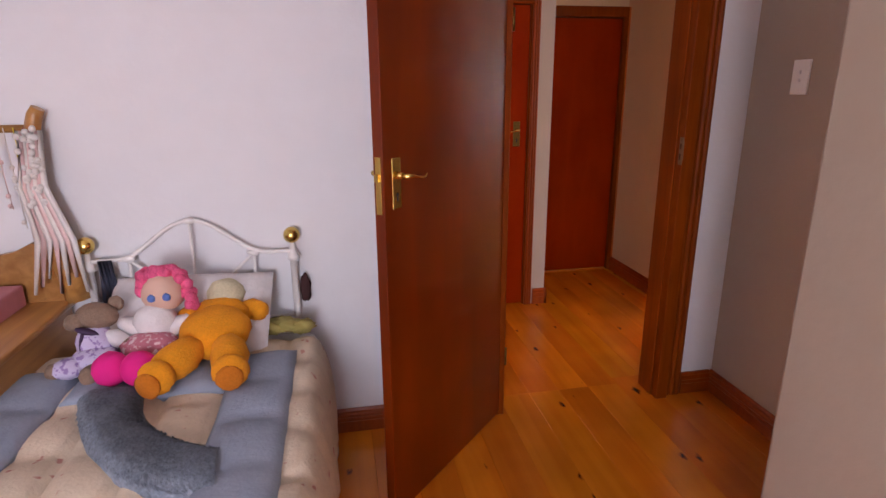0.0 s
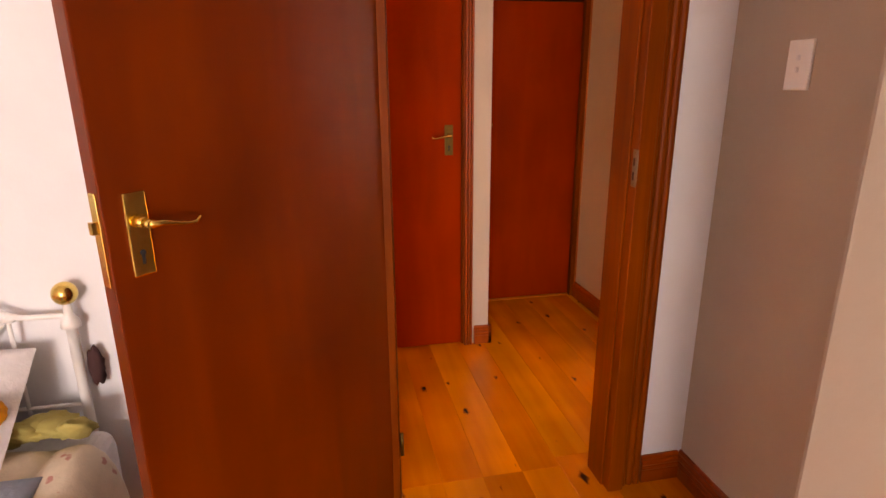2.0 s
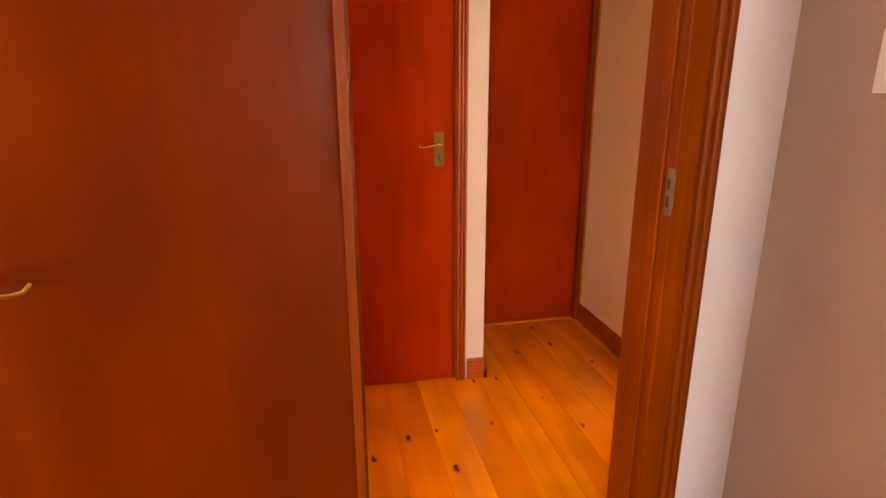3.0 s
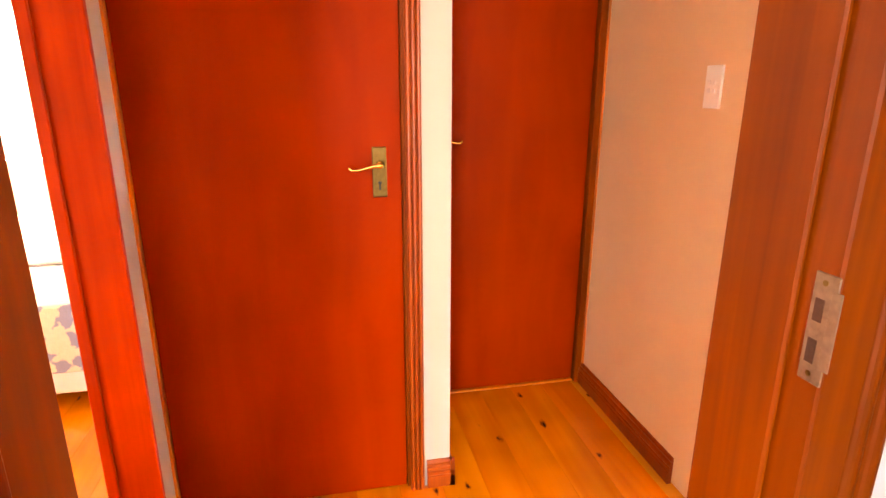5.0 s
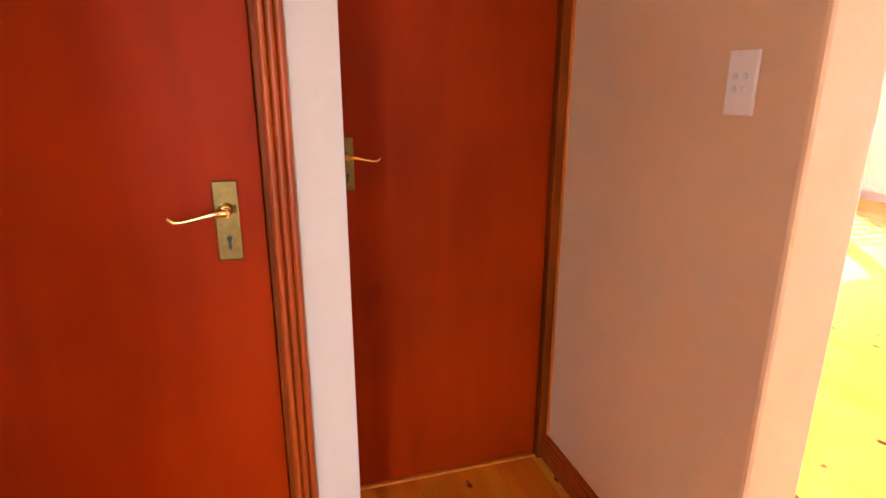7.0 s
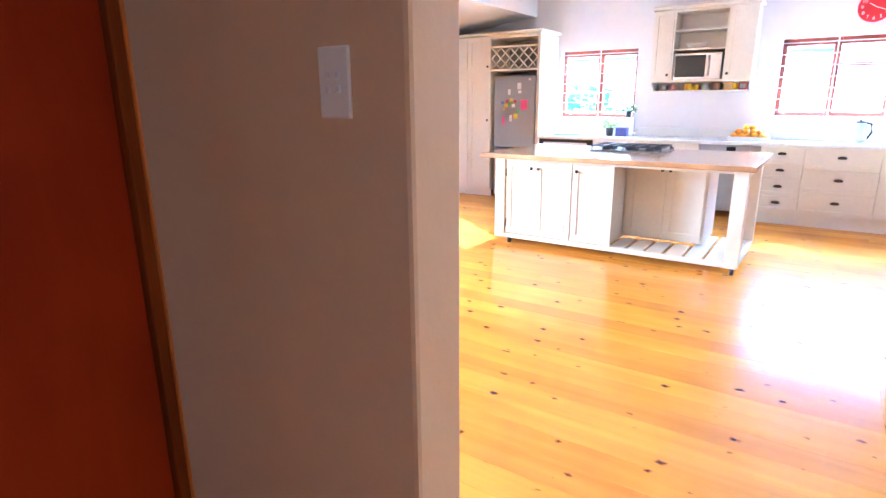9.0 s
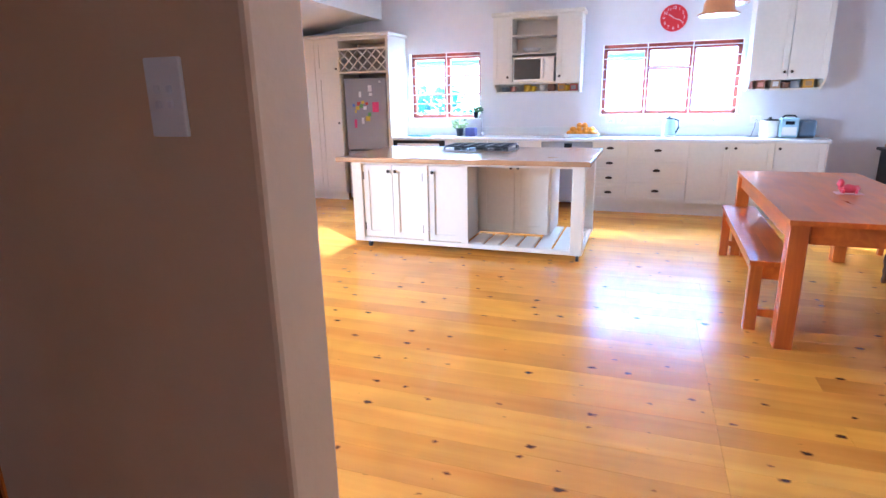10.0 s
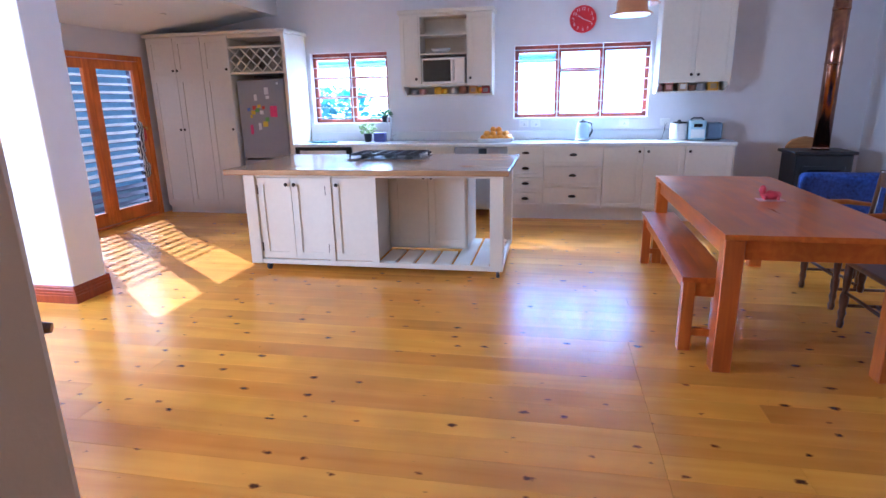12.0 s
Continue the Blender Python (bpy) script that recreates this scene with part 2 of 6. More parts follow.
BRONZE = material("dark_bronze_knob", (0.06, 0.045, 0.035), 0.4, 0.8, var=0.2)
PLASTIC = material("white_plastic", (0.86, 0.84, 0.80), 0.35, var=0.02)
GLASS = glass_material()

# ---- mesh helpers ----
BASE = {}
AREA = Vector()


def area(dx, dy):
    """Sets the corner from which the places of the next walls and things count."""
    AREA.x, AREA.y = dx, dy


def bx(bm, x0, x1, y0, y1, z0, z1):
    v = [bm.verts.new((x, y, z)) for x in (x0, x1) for y in (y0, y1) for z in (z0, z1)]
    for f in ((0, 1, 3, 2), (4, 6, 7, 5), (0, 4, 5, 1), (2, 3, 7, 6), (0, 2, 6, 4), (1, 5, 7, 3)):
        bm.faces.new([v[i] for i in f])
    return v


def box(x0, x1, y0, y1, z0, z1, bevel=0.0, seg=1):
    bm = bmesh.new()
    bx(bm, x0, x1, y0, y1, z0, z1)
    if bevel:
        bmesh.ops.bevel(bm, geom=bm.edges[:], offset=bevel, segments=seg, profile=0.5, affect="EDGES")
    return bm


def ring(bm, c, u, v, r, n):
    return [bm.verts.new(c + u * (r * math.cos(2 * math.pi * i / n)) + v * (r * math.sin(2 * math.pi * i / n))) for i in range(n)]


def tube(bm, pts, radii, n=10, cap=True):
    """A tube along a line of points; radii one figure or one for each point."""
    pts = [Vector(p) for p in pts]
    radii = radii if isinstance(radii, (list, tuple)) else [radii] * len(pts)
    old, first = None, None
    up = Vector((0, 0, 1))
    for i, p in enumerate(pts):
        d = (pts[min(i + 1, len(pts) - 1)] - pts[max(i - 1, 0)]).normalized()
        u = d.cross(up)
        if u.length < 0.05:
            u = d.cross(Vector((0, 1, 0)))
        u.normalize()
        v = u.cross(d)
        now = ring(bm, p, u, v, radii[i], n)
        if old:
            for k in range(n):
                f = bm.faces.new((old[k], old[(k + 1) % n], now[(k + 1) % n], now[k]))
                f.smooth = True
        else:
            first = now
        old = now
    if cap:
        bm.faces.new(first[::-1])
        bm.faces.new(old)
    return bm


def lathe(profile, at, n=16, bm=None, squash=1.0):
    """A turned shape: profile rows of (radius, height) round a vertical axis."""
    bm = bm or bmesh.new()
    old = None
    for r, z in profile:
        now = [bm.verts.new((at[0] + r * math.cos(2 * math.pi * i / n), at[1] + squash * r * math.sin(2 * math.pi * i / n), at[2] + z)) for i in range(n)]
        if old:
            for k in range(n):
                f = bm.faces.new((old[k], old[(k + 1) % n], now[(k + 1) % n], now[k]))
                f.smooth = True
        else:
            bm.faces.new(now[::-1])
        old = now
    bm.faces.new(old)
    return bm


def blob(bm, at, size, turn=(0, 0, 0), seg=18, rows=12, rough=0.0, freq=6.0):
    """A rounded lump with an uneven surface."""
    m = pose(*at, *turn) @ Matrix.Diagonal((*size, 1))
    made = bmesh.ops.create_uvsphere(bm, u_segments=seg, v_segments=rows, radius=1.0)["verts"]
    for v in made:
        k = 1 + rough * noise.noise(v.co * freq + Vector(at) * 9)
        v.co = m @ (v.co * k)
    for f in {f for v in made for f in v.link_faces}:
        f.smooth = True
    return bm


def part(name, bm, mat, parent=None, label="", local=False):
    """One mesh object under a thing or a part. World places are taken over unless local is set."""
    base = BASE.get(parent.name, Vector()) if parent else Vector()
    if not local:
        for v in bm.verts:
            v.co += AREA - base
    bmesh.ops.recalc_face_normals(bm, faces=bm.faces[:])
    me = bpy.data.meshes.new(name)
    bm.to_mesh(me)
    bm.free()
    me.materials.append(mat)
    ob = new(name, me)
    if parent:
        ob.parent = parent
        BASE[ob.name] = base
    if label:
        ob["label"] = label
    return ob


def thing(name, at, label, category, group=""):
    ob = new(name)
    at = Vector(at) + AREA
    ob.location = at
    ob.empty_display_size = 0.1
    BASE[ob.name] = at
    return tagged(ob, label, category, group)


def structure(name, bm, mat, label="", category="wall"):
    ob = part(name, bm, mat)
    return tagged(ob, label, category, kind="structure")


# ---- large structure ----
ground = structure("ground", box(-60, 70, -60, 70, -0.6, -0.35), material("garden_soil", (0.17, 0.17, 0.16), 0.9, var=0.2), "pale paved ground outside the house", "ground")
structure("subfloor", box(-2.6, 9.4, -3.1, 8.3, -0.2, -0.024), GAP, "dark subfloor under the boards", "floor")

H = 2.9
area(0.035, -0.075)
WALL_Y0, WALL_Y1 = 2.21, 2.34      # wall between bedroom and hall
bm = bmesh.new()
bx(bm, -2.4, 0.345, WALL_Y0, WALL_Y1, 0, H)
bx(bm, 1.23, 1.60, WALL_Y0, WALL_Y1, 0, H)
bx(bm, 0.345, 1.23, WALL_Y0, WALL_Y1, 2.10, H)
structure("wall_bedroom_north", bm, PLASTER, "white plastered bedroom wall behind the bed")
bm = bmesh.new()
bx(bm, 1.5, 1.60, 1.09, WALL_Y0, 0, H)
structure("wall_bedroom_east", bm, SHADED_PLASTER, "white plastered wall beside the bedroom door")
structure("wall_bedroom_corner", box(0.828, 1.60, -3.0, 1.09, 0, H, 0.012, 2), SHADED_PLASTER, "white plastered wall corner in the bedroom")
bm = bmesh.new()
bx(bm, -2.4, -1.75, -2.55, -2.4, 0, H)
bx(bm, -0.5, 0.83, -2.55, -2.4, 0, H)
bx(bm, -1.75, -0.5, -2.55, -2.4, 0, 0.8)
bx(bm, -1.75, -0.5, -2.55, -2.4, 2.0, H)
structure("wall_bedroom_south", bm, PLASTER, "white bedroom wall with a window")
structure("wall_bedroom_west", box(-2.55, -2.4, -2.55, 2.34, 0, H), PLASTER, "plain white bedroom wall")

# hall
area(0.045, -0.025)
bm = bmesh.new()
bx(bm, -0.06, 0.08, 2.28, 2.42, 0, H)
bx(bm, -0.06, 0.08, 3.44, 3.64, 0, H)
bx(bm, -0.06, 0.08, 2.42, 3.44, 2.10, H)
structure("wall_hall_west", bm, CREAM, "cream wall of the hall with an open doorway")
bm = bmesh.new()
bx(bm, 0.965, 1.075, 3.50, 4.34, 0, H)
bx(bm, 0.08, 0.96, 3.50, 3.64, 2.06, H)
structure("wall_hall_north", bm, DAYLIT_HALL, "cream wall corner beside a red door")
area(0.03, -0.052)
bm = bmesh.new()
bx(bm, 1.09, 1.945, 4.175, 4.32, 2.11, H)
bx(bm, 1.09, 1.13, 4.175, 4.32, 0, 2.11)
structure("wall_alcove", bm, CREAM, "cream wall over the alcove door")
area(0, 0)
structure("wall_switch", box(1.968, 2.14, 3.155, 8.05, 0, H, 0.012, 2), CREAM, "cream plastered wall end between hall and kitchen")
structure("wall_behind_door", box(0.08, 1.09, 3.75, 3.9, 0, H), CREAM, "plain wall behind the closed door")

# kitchen
XB = 9.24
bm = bmesh.new()
for y0, y1, z0, z1 in ((-3.0, 1.49, 0, H), (3.15, 4.84, 0, H), (5.93, 8.25, 0, H), (1.49, 3.15, 0, 1.22), (1.49, 3.15, 2.115, H), (4.84, 5.93, 0, 1.185), (4.84, 5.93, 2.11, H)):
    bx(bm, XB, XB + 0.2, y0, y1, z0, z1)
structure("wall_kitchen_east", bm, KITCHEN_PAINT, "pale lilac-grey kitchen wall with two windows")
bm = bmesh.new()
bx(bm, 5.33, 6.85, 8.05, 8.25, 0, H)
bx(bm, 8.60, 9.24, 8.05, 8.25, 0, H)
bx(bm, 6.85, 8.60, 8.05, 8.25, 2.10, H)
structure("wall_kitchen_north", bm, KITCHEN_PAINT, "pale kitchen wall with a glazed double door")
# opening invented for the lounge fill lamp, out of view
bm = bmesh.new()
bx(bm, 2.105, 2.4, 8.05, 8.25, 0, H)
bx(bm, 4.0, 5.33, 8.05, 8.25, 0, H)
bx(bm, 2.4, 4.0, 8.05, 8.25, 0, 0.9)
bx(bm, 2.4, 4.0, 8.05, 8.25, 2.1, H)
structure("wall_lounge_north", bm, KITCHEN_PAINT, "pale wall of the sitting corner")
structure("wall_pier", box(5.17, 5.50, 6.25, 8.05, 0, H, 0.012, 2), KITCHEN_PAINT, "pale plastered wall pier with a red skirting board")
structure("wall_kitchen_corner", box(8.3, 9.24, -1.1, -0.95, 0, H), KITCHEN_PAINT, "pale wall corner behind the stove")
# unseen wall; its opening is made up to let the dining fill lamp in
bm = bmesh.new()
bx(bm, 0.80, 5.3, -3.15, -3.0, 0, H)
bx(bm, 7.9, 9.44, -3.15, -3.0, 0, H)
bx(bm, 5.3, 7.9, -3.15, -3.0, 0, 0.6)
bx(bm, 5.3, 7.9, -3.15, -3.0, 2.4, H)
structure("wall_kitchen_south", bm, KITCHEN_PAINT, "pale wall of the dining end")
# room beyond the hall's open doorway
structure("wall_left_room_west", box(-3.3, -3.15, 2.34, 8.0, 0, H), PLASTER, "white wall of the second bedroom")
bm = bmesh.new()
bx(bm, -3.3, -2.3, 7.0, 7.15, 0, H)
bx(bm, -1.1, 1.95, 7.0, 7.15, 0, H)
bx(bm, -2.3, -1.1, 7.0, 7.15, 0, 0.9)
bx(bm, -2.3, -1.1, 7.0, 7.15, 2.1, H)
structure("wall_left_room_north", bm, PLASTER, "white wall of the second bedroom with a window")
structure("wall_left_room_south", box(-3.3, -2.4, 2.21, 2.34, 0, H), PLASTER, "white wall of the second bedroom")
structure("wall_left_room_east", box(-0.06, 0.08, 3.64, 7.0, 0, H), PLASTER, "white wall of the second bedroom")

structure("ceiling", box(-3.4, 9.5, -3.2, 6.35, H, H + 0.1), CEILING, "white ceiling", "ceiling")
bm = bmesh.new()
v = [bm.verts.new(p) for p in ((-3.4, 6.5, 2.62), (9.5, 6.5, 2.62), (9.5, 8.3, 2.35), (-3.4, 8.3, 2.35), (-3.4, 6.5, 2.72), (9.5, 6.5, 2.72), (9.5, 8.3, 2.45), (-3.4, 8.3, 2.45))]
for f in ((3, 2, 1, 0), (4, 5, 6, 7), (0, 1, 5, 4), (2, 3, 7, 6), (1, 2, 6, 5), (3, 0, 4, 7)):
    bm.faces.new([v[i] for i in f])
structure("ceiling_slope", bm, CEILING, "white sloping ceiling with small downlights", "ceiling")
structure("ceiling_beam", box(2.105, 9.24, 6.35, 6.5, 2.61, H + 0.1), CEILING, "white painted beam across the kitchen", "beam")


# ---- trim, doors and frames ----


def skirting(name, p, q, out, h=0.115, t=0.018):
    """A ridged skirting board from p to q along a wall; out: the way it stands proud of it."""
    p, q, out = Vector((*p, 0)), Vector((*q, 0)), Vector((*out, 0))
    prof = [(0, 0), (t, 0), (t, h * 0.42), (t - 0.004, h * 0.45), (t, h * 0.49), (t, h * 0.58), (t - 0.005, h * 0.62), (t - 0.001, h * 0.67), (t - 0.002, h * 0.76), (t - 0.008, h * 0.82), (t - 0.006, h * 0.9), (t - 0.012, h), (0, h)]
    bm = bmesh.new()
    a = [bm.verts.new(p + out * d + Vector((0, 0, z))) for d, z in prof]
    b = [bm.verts.new(q + out * d + Vector((0, 0, z))) for d, z in prof]
    for i in range(len(prof)):
        k = (i + 1) % len(prof)
        bm.faces.new((a[i], a[k], b[k], b[i]))
    bm.faces.new(a)
    bm.faces.new(b[::-1])
    return tagged(part(name, bm, SKIRT_WOOD), "red-varnished ridged skirting board", "skirting", kind="structure")


area(0.035, -0.075)
skirting("baseboard_bed_wall", (-2.4, 2.21), (0.245, 2.21), (0, -1))
skirting("baseboard_door_side", (1.325, 2.21), (1.482, 2.21), (0, -1))
skirting("baseboard_bedroom_east", (1.5, 2.21), (1.5, 1.09), (-1, 0))
area(0.045, -0.025)
skirting("baseboard_pier_front", (0.985, 3.50), (1.093, 3.50), (0, -1))
skirting("baseboard_pier_side", (1.075, 3.482), (1.075, 4.16), (1, 0))
area(0, 0)
skirting("baseboard_switch_wall", (1.968, 3.29), (1.968, 4.10), (-1, 0))
skirting("baseboard_kitchen_pier_front", (5.152, 6.25), (5.518, 6.25), (0, -1), 0.14)
skirting("baseboard_kitchen_pier_side", (5.17, 6.25), (5.17, 8.05), (-1, 0), 0.14)
skirting("baseboard_kitchen_pier_back", (5.50, 6.25), (5.50, 8.05), (1, 0), 0.14)
skirting("baseboard_french_left", (5.52, 8.05), (6.80, 8.05), (0, -1), 0.14)
skirting("baseboard_kitchen_east", (9.24, -0.95), (9.24, 0.6), (-1, 0), 0.12)
area(0.045, -0.025)



def moulding(name, x0, x1, y, z0, z1, out=-1, mat=None, ribs=3):
    """An upright ribbed architrave on a wall that faces along y."""
    w, n = x1 - x0, ribs * 8
    prof = [(x0, 0.0)] + [(x0 + w * k / n, 0.010 + 0.011 * abs(math.sin(math.pi * ribs * k / n)) ** 0.6) for k in range(n + 1)] + [(x1, 0.0)]
    bm = bmesh.new()
    low = [bm.verts.new((px, y + out * d, z0)) for px, d in prof]
    high = [bm.verts.new((px, y + out * d, z1)) for px, d in prof]
    bm.faces.new(low)
    bm.faces.new(high[::-1])
    for k in range(len(prof)):
        q = (k + 1) % len(prof)
        bm.faces.new((low[k], high[k], high[q], low[q]))
    return tagged(part(name, bm, mat or FRAME_WOOD), "red-varnished ribbed door architrave", "architrave", kind="structure")


def lever_handle(parent, p, along, out, plate=(0.045, 0.164), mat=None, label="brass lever handle on a long plate"):
    """A long plate with a curved lever. p: middle of the plate; along: the way the lever points; out: away from the door."""
    mat = mat or OLD_BRASS
    p, along, out = Vector(p), Vector(along).normalized(), Vector(out).normalized()
    up = Vector((0, 0, 1))
    rot = Matrix((along, out, up)).transposed().to_4x4()
    m = Matrix.Translation(p) @ rot
    bm = box(-plate[0] / 2, plate[0] / 2, 0.0, 0.006, -plate[1] / 2, plate[1] / 2, 0.003, 2)
    bmesh.ops.transform(bm, matrix=m, verts=bm.verts)
    pl = part("handle_plate", bm, mat, parent, "aged brass plate with a keyhole")
    bm = bmesh.new()
    z = 0.026
    tube(bm, [m @ Vector(q) for q in ((0, 0.004, z), (0, 0.03, z))], [0.013, 0.010], 12)
    tube(bm, [m @ Vector(q) for q in ((0, 0.045, z), (0.0, 0.05, z), (0.022, 0.052, z - 0.001), (0.048, 0.05, z - 0.007), (0.076, 0.05, z - 0.013), (0.092, 0.05, z - 0.013), (0.102, 0.05, z - 0.003))], [0.009, 0.009, 0.0062, 0.0048, 0.0042, 0.004, 0.0042], 8)
    tube(bm, [m @ Vector(q) for q in ((0, 0.028, z), (0, 0.052, z))], 0.009, 10)
    part("lever", bm, BRASS, pl, "curved brass lever")
    bm = bmesh.new()
    tube(bm, [m @ Vector((0, 0.0055, -0.035)), m @ Vector((0, 0.0068, -0.035))], 0.006, 10)
    bx2 = box(-0.003, 0.003, 0.0055, 0.0068, -0.058, -0.036)
    bmesh.ops.transform(bx2, matrix=m, verts=bx2.verts)
    tmp = bpy.data.meshes.new("tmp")
    bx2.to_mesh(tmp)
    bx2.free()
    bm.from_mesh(tmp)
    bpy.data.meshes.remove(tmp)
    part("keyhole", bm, BLACK, pl, "dark keyhole")
    return pl


# bedroom door frame
area(0.035, -0.075)
def frame_part(name, b, mat=None, label="red-varnished timber door frame"):
    return tagged(part(name, b, mat or FRAME_WOOD), label, "door frame", kind="structure")


frame_part("door_frame_bedroom_right", box(1.172, 1.231, 2.168, 2.332, 0, 2.10, 0.003))
frame_part("door_stop_bedroom_right", box(1.163, 1.172, 2.212, 2.332, 0, 2.045, 0.003))
frame_part("door_frame_bedroom_left", box(0.315, 0.375, 2.192, 2.352, 0, 2.10, 0.003))
frame_part("door_frame_bedroom_top", box(0.375, 1.172, 2.192, 2.352, 2.045, 2.10, 0.003))
moulding("architrave_bedroom_right", 1.232, 1.318, 2.21, 0, 2.10)
moulding("architrave_bedroom_left", 0.245, 0.315, 2.21, 0, 2.10)
STRIKE = material("worn_strike_metal", (0.20, 0.13, 0.08), 0.5, 0.5, var=0.35, scale=30)
plate = tagged(part("strike_plate", box(1.1693, 1.1716, 2.166, 2.196, 1.188, 1.310, 0.001), STRIKE), "worn steel strike plate on the door frame", "strike plate")
part("strike_lip", box(1.1680, 1.1692, 2.159, 2.172, 1.208, 1.295, 0.0005), STRIKE, plate, "bent steel lip")
HOLE = material("bare_timber_hole", (0.07, 0.022, 0.008), 0.8, var=0.3, scale=40)
part("bolt_hole", box(1.1685, 1.1692, 2.179, 2.190, 1.210, 1.237), HOLE, plate, "dark bolt hole")
part("latch_hole", box(1.1685, 1.1692, 2.179, 2.190, 1.257, 1.282), HOLE, plate, "dark latch hole")
for z in (1.198, 1.300):
    part("screw", tube(bmesh.new(), [(1.1695, 2.182, z), (1.1685, 2.182, z)], 0.0035, 8), OLD_BRASS, plate, "small dull screw")

# open bedroom door, built along its own length and turned on its hinge
area(0, 0)
door = thing("door_bedroom", (0.418, 2.152, 0), "open red-brown varnished flush door with brass lever handle", "door")
door["kind"] = "structure"
leaf = part("door_leaf", box(0, 0.86, -0.04, 0.0, 0.012, 2.035, 0.003, 2), SHADED_BROWN_DOOR, door, local=True)
area(0, 0)
BASE[leaf.name] = Vector()
BASE[door.name] = Vector()
lever_handle(door, (0.80, 0.0, 1.243), (-1, 0, 0), (0, 1, 0), mat=BRASS)
lever_handle(door, (0.80, -0.04, 1.243), (-1, 0, 0), (0, -1, 0), mat=BRASS)
part("lock_faceplate", box(0.8595, 0.863, -0.031, -0.009, 1.15, 1.33, 0.001), BRASS, door, "polished brass lock faceplate")
bm = bmesh.new()
bx(bm, 0.861, 0.874, -0.026, -0.014, 1.255, 1.278)
part("latch", bm, BRASS, door, "brass latch tongue")
for z in (0.25, 1.75):
    part("hinge", tube(bmesh.new(), [(0.0, 0.006, z), (0.0, 0.006, z + 0.09)], 0.006, 8), OLD_BRASS, door, "brass butt hinge")
door.rotation_euler = (0, 0, radians(180 + 46.3))

area(0.047, -0.025)
# closed door A, facing the bedroom door
door = thing("door_closed_hall", (0.09, 3.50, 0), "closed red-brown varnished flush door with aged brass handle", "door")
door["kind"] = "structure"
part("door_leaf", box(0.094, 0.908, 3.512, 3.552, 0.008, 2.03, 0.003, 2), DOOR_WOOD, door)
lever_handle(door, (0.836, 3.512, 1.226), (-1, 0, 0), (0, -1, 0), (0.047, 0.164))
part("edge_strip", box(0.083, 0.092, 3.494, 3.53, 0, 2.03), ORANGE_PINE, door, "thin pale timber edge strip")
frame_part("door_frame_hall_right", box(0.910, 0.96, 3.506, 3.64, 0, 2.06, 0.003))
moulding("architrave_hall_right", 0.921, 0.972, 3.50, 0, 2.13, mat=SKIRT_WOOD)
frame_part("door_frame_hall_top", box(0.085, 0.96, 3.482, 3.56, 2.034, 2.13, 0.004))

area(0.03, -0.052)
# closed alcove door B
door = thing("door_closed_alcove", (1.13, 4.17, 0), "closed red-brown varnished flush door at the alcove end", "door")
door["kind"] = "structure"
part("door_leaf", box(1.135, 1.897, 4.18, 4.22, 0.014, 2.03, 0.003, 2), DOOR_WOOD, door)
lever_handle(door, (1.175, 4.18, 1.243), (1, 0, 0), (0, -1, 0), (0.045, 0.17))
frame_part("door_frame_alcove_right", box(1.90, 1.943, 4.150, 4.32, 0, 2.11, 0.003))
frame_part("door_frame_alcove_top", box(1.10, 1.943, 4.145, 4.30, 2.036, 2.112, 0.004))
frame_part("door_sill_alcove", box(1.13, 1.897, 4.165, 4.24, 0.001, 0.012, 0.003), ORANGE_PINE, "thin pale timber threshold under a door")
frame_part("door_trim_alcove", box(1.931, 1.944, 4.135, 4.149, 0, 2.11, 0.002), ORANGE_PINE, "thin pale timber bead beside a door")

area(0.045, -0.025)
# open doorway to the second bedroom
frame_part("door_frame_west_jamb", box(-0.043, 0.101, 3.335, 3.357, 0, 2.10, 0.003), PINE_FRAME, "knotty red pine door frame")
frame_part("door_frame_west_stop", box(-0.05, -0.018, 3.318, 3.335, 0, 2.04, 0.003), PINE_FRAME, "red pine door stop")
structure("wall_hall_return", box(-0.043, 0.087, 3.358, 3.492, 0, 2.16), DAYLIT_HALL, "narrow cream wall return between two doors")
frame_part("door_frame_west_top", box(-0.075, 0.104, 2.36, 3.335, 2.04, 2.16, 0.003), PINE_FRAME, "knotty red pine door frame")
frame_part("door_frame_west_near", box(-0.075, 0.084, 2.36, 2.42, 0, 2.04, 0.003), PINE_FRAME, "knotty red pine door frame")


def wall_switch(name, at, out, across, rockers, w=0.078, h=0.125, label=""):
    """A wall switch; rockers: rows of (across, up)."""
    at, out, across = Vector(at), Vector(out), Vector(across)
    rot = Matrix((across, out, Vector((0, 0, 1)))).transposed().to_4x4()
    m = Matrix.Translation(at) @ rot
    sw = thing(name, at, label, "light switch")
    b = box(-w / 2, w / 2, 0, 0.009, -h / 2, h / 2, 0.003, 2)
    bmesh.ops.transform(b, matrix=m, verts=b.verts)
    part("plate", b, PLASTIC, sw)
    for u, v in rockers:
        b = box(u - 0.006, u + 0.006, 0.009, 0.015, v - 0.007, v + 0.007, 0.002)
        bmesh.ops.transform(b, matrix=m, verts=b.verts)
        part("rocker", b, WHITE_PAINT, sw)
    return sw


area(0.035, -0.075)
wall_switch("light_switch", (1.5, 1.925, 1.56), (-1, 0, 0), (0, -1, 0), [(0.0, -0.012), (0.0, 0.02)], 0.085, 0.135, "white two-rocker light switch on the bedroom wall")
area(0, 0)
wall_switch("light_switch", (1.968, 3.336, 1.494), (-1, 0, 0), (0, -1, 0), [(-0.014, -0.012), (0.014, -0.012), (-0.014, 0.014), (0.014, 0.014)], 0.08, 0.136, "white four-rocker light switch on the hall wall")

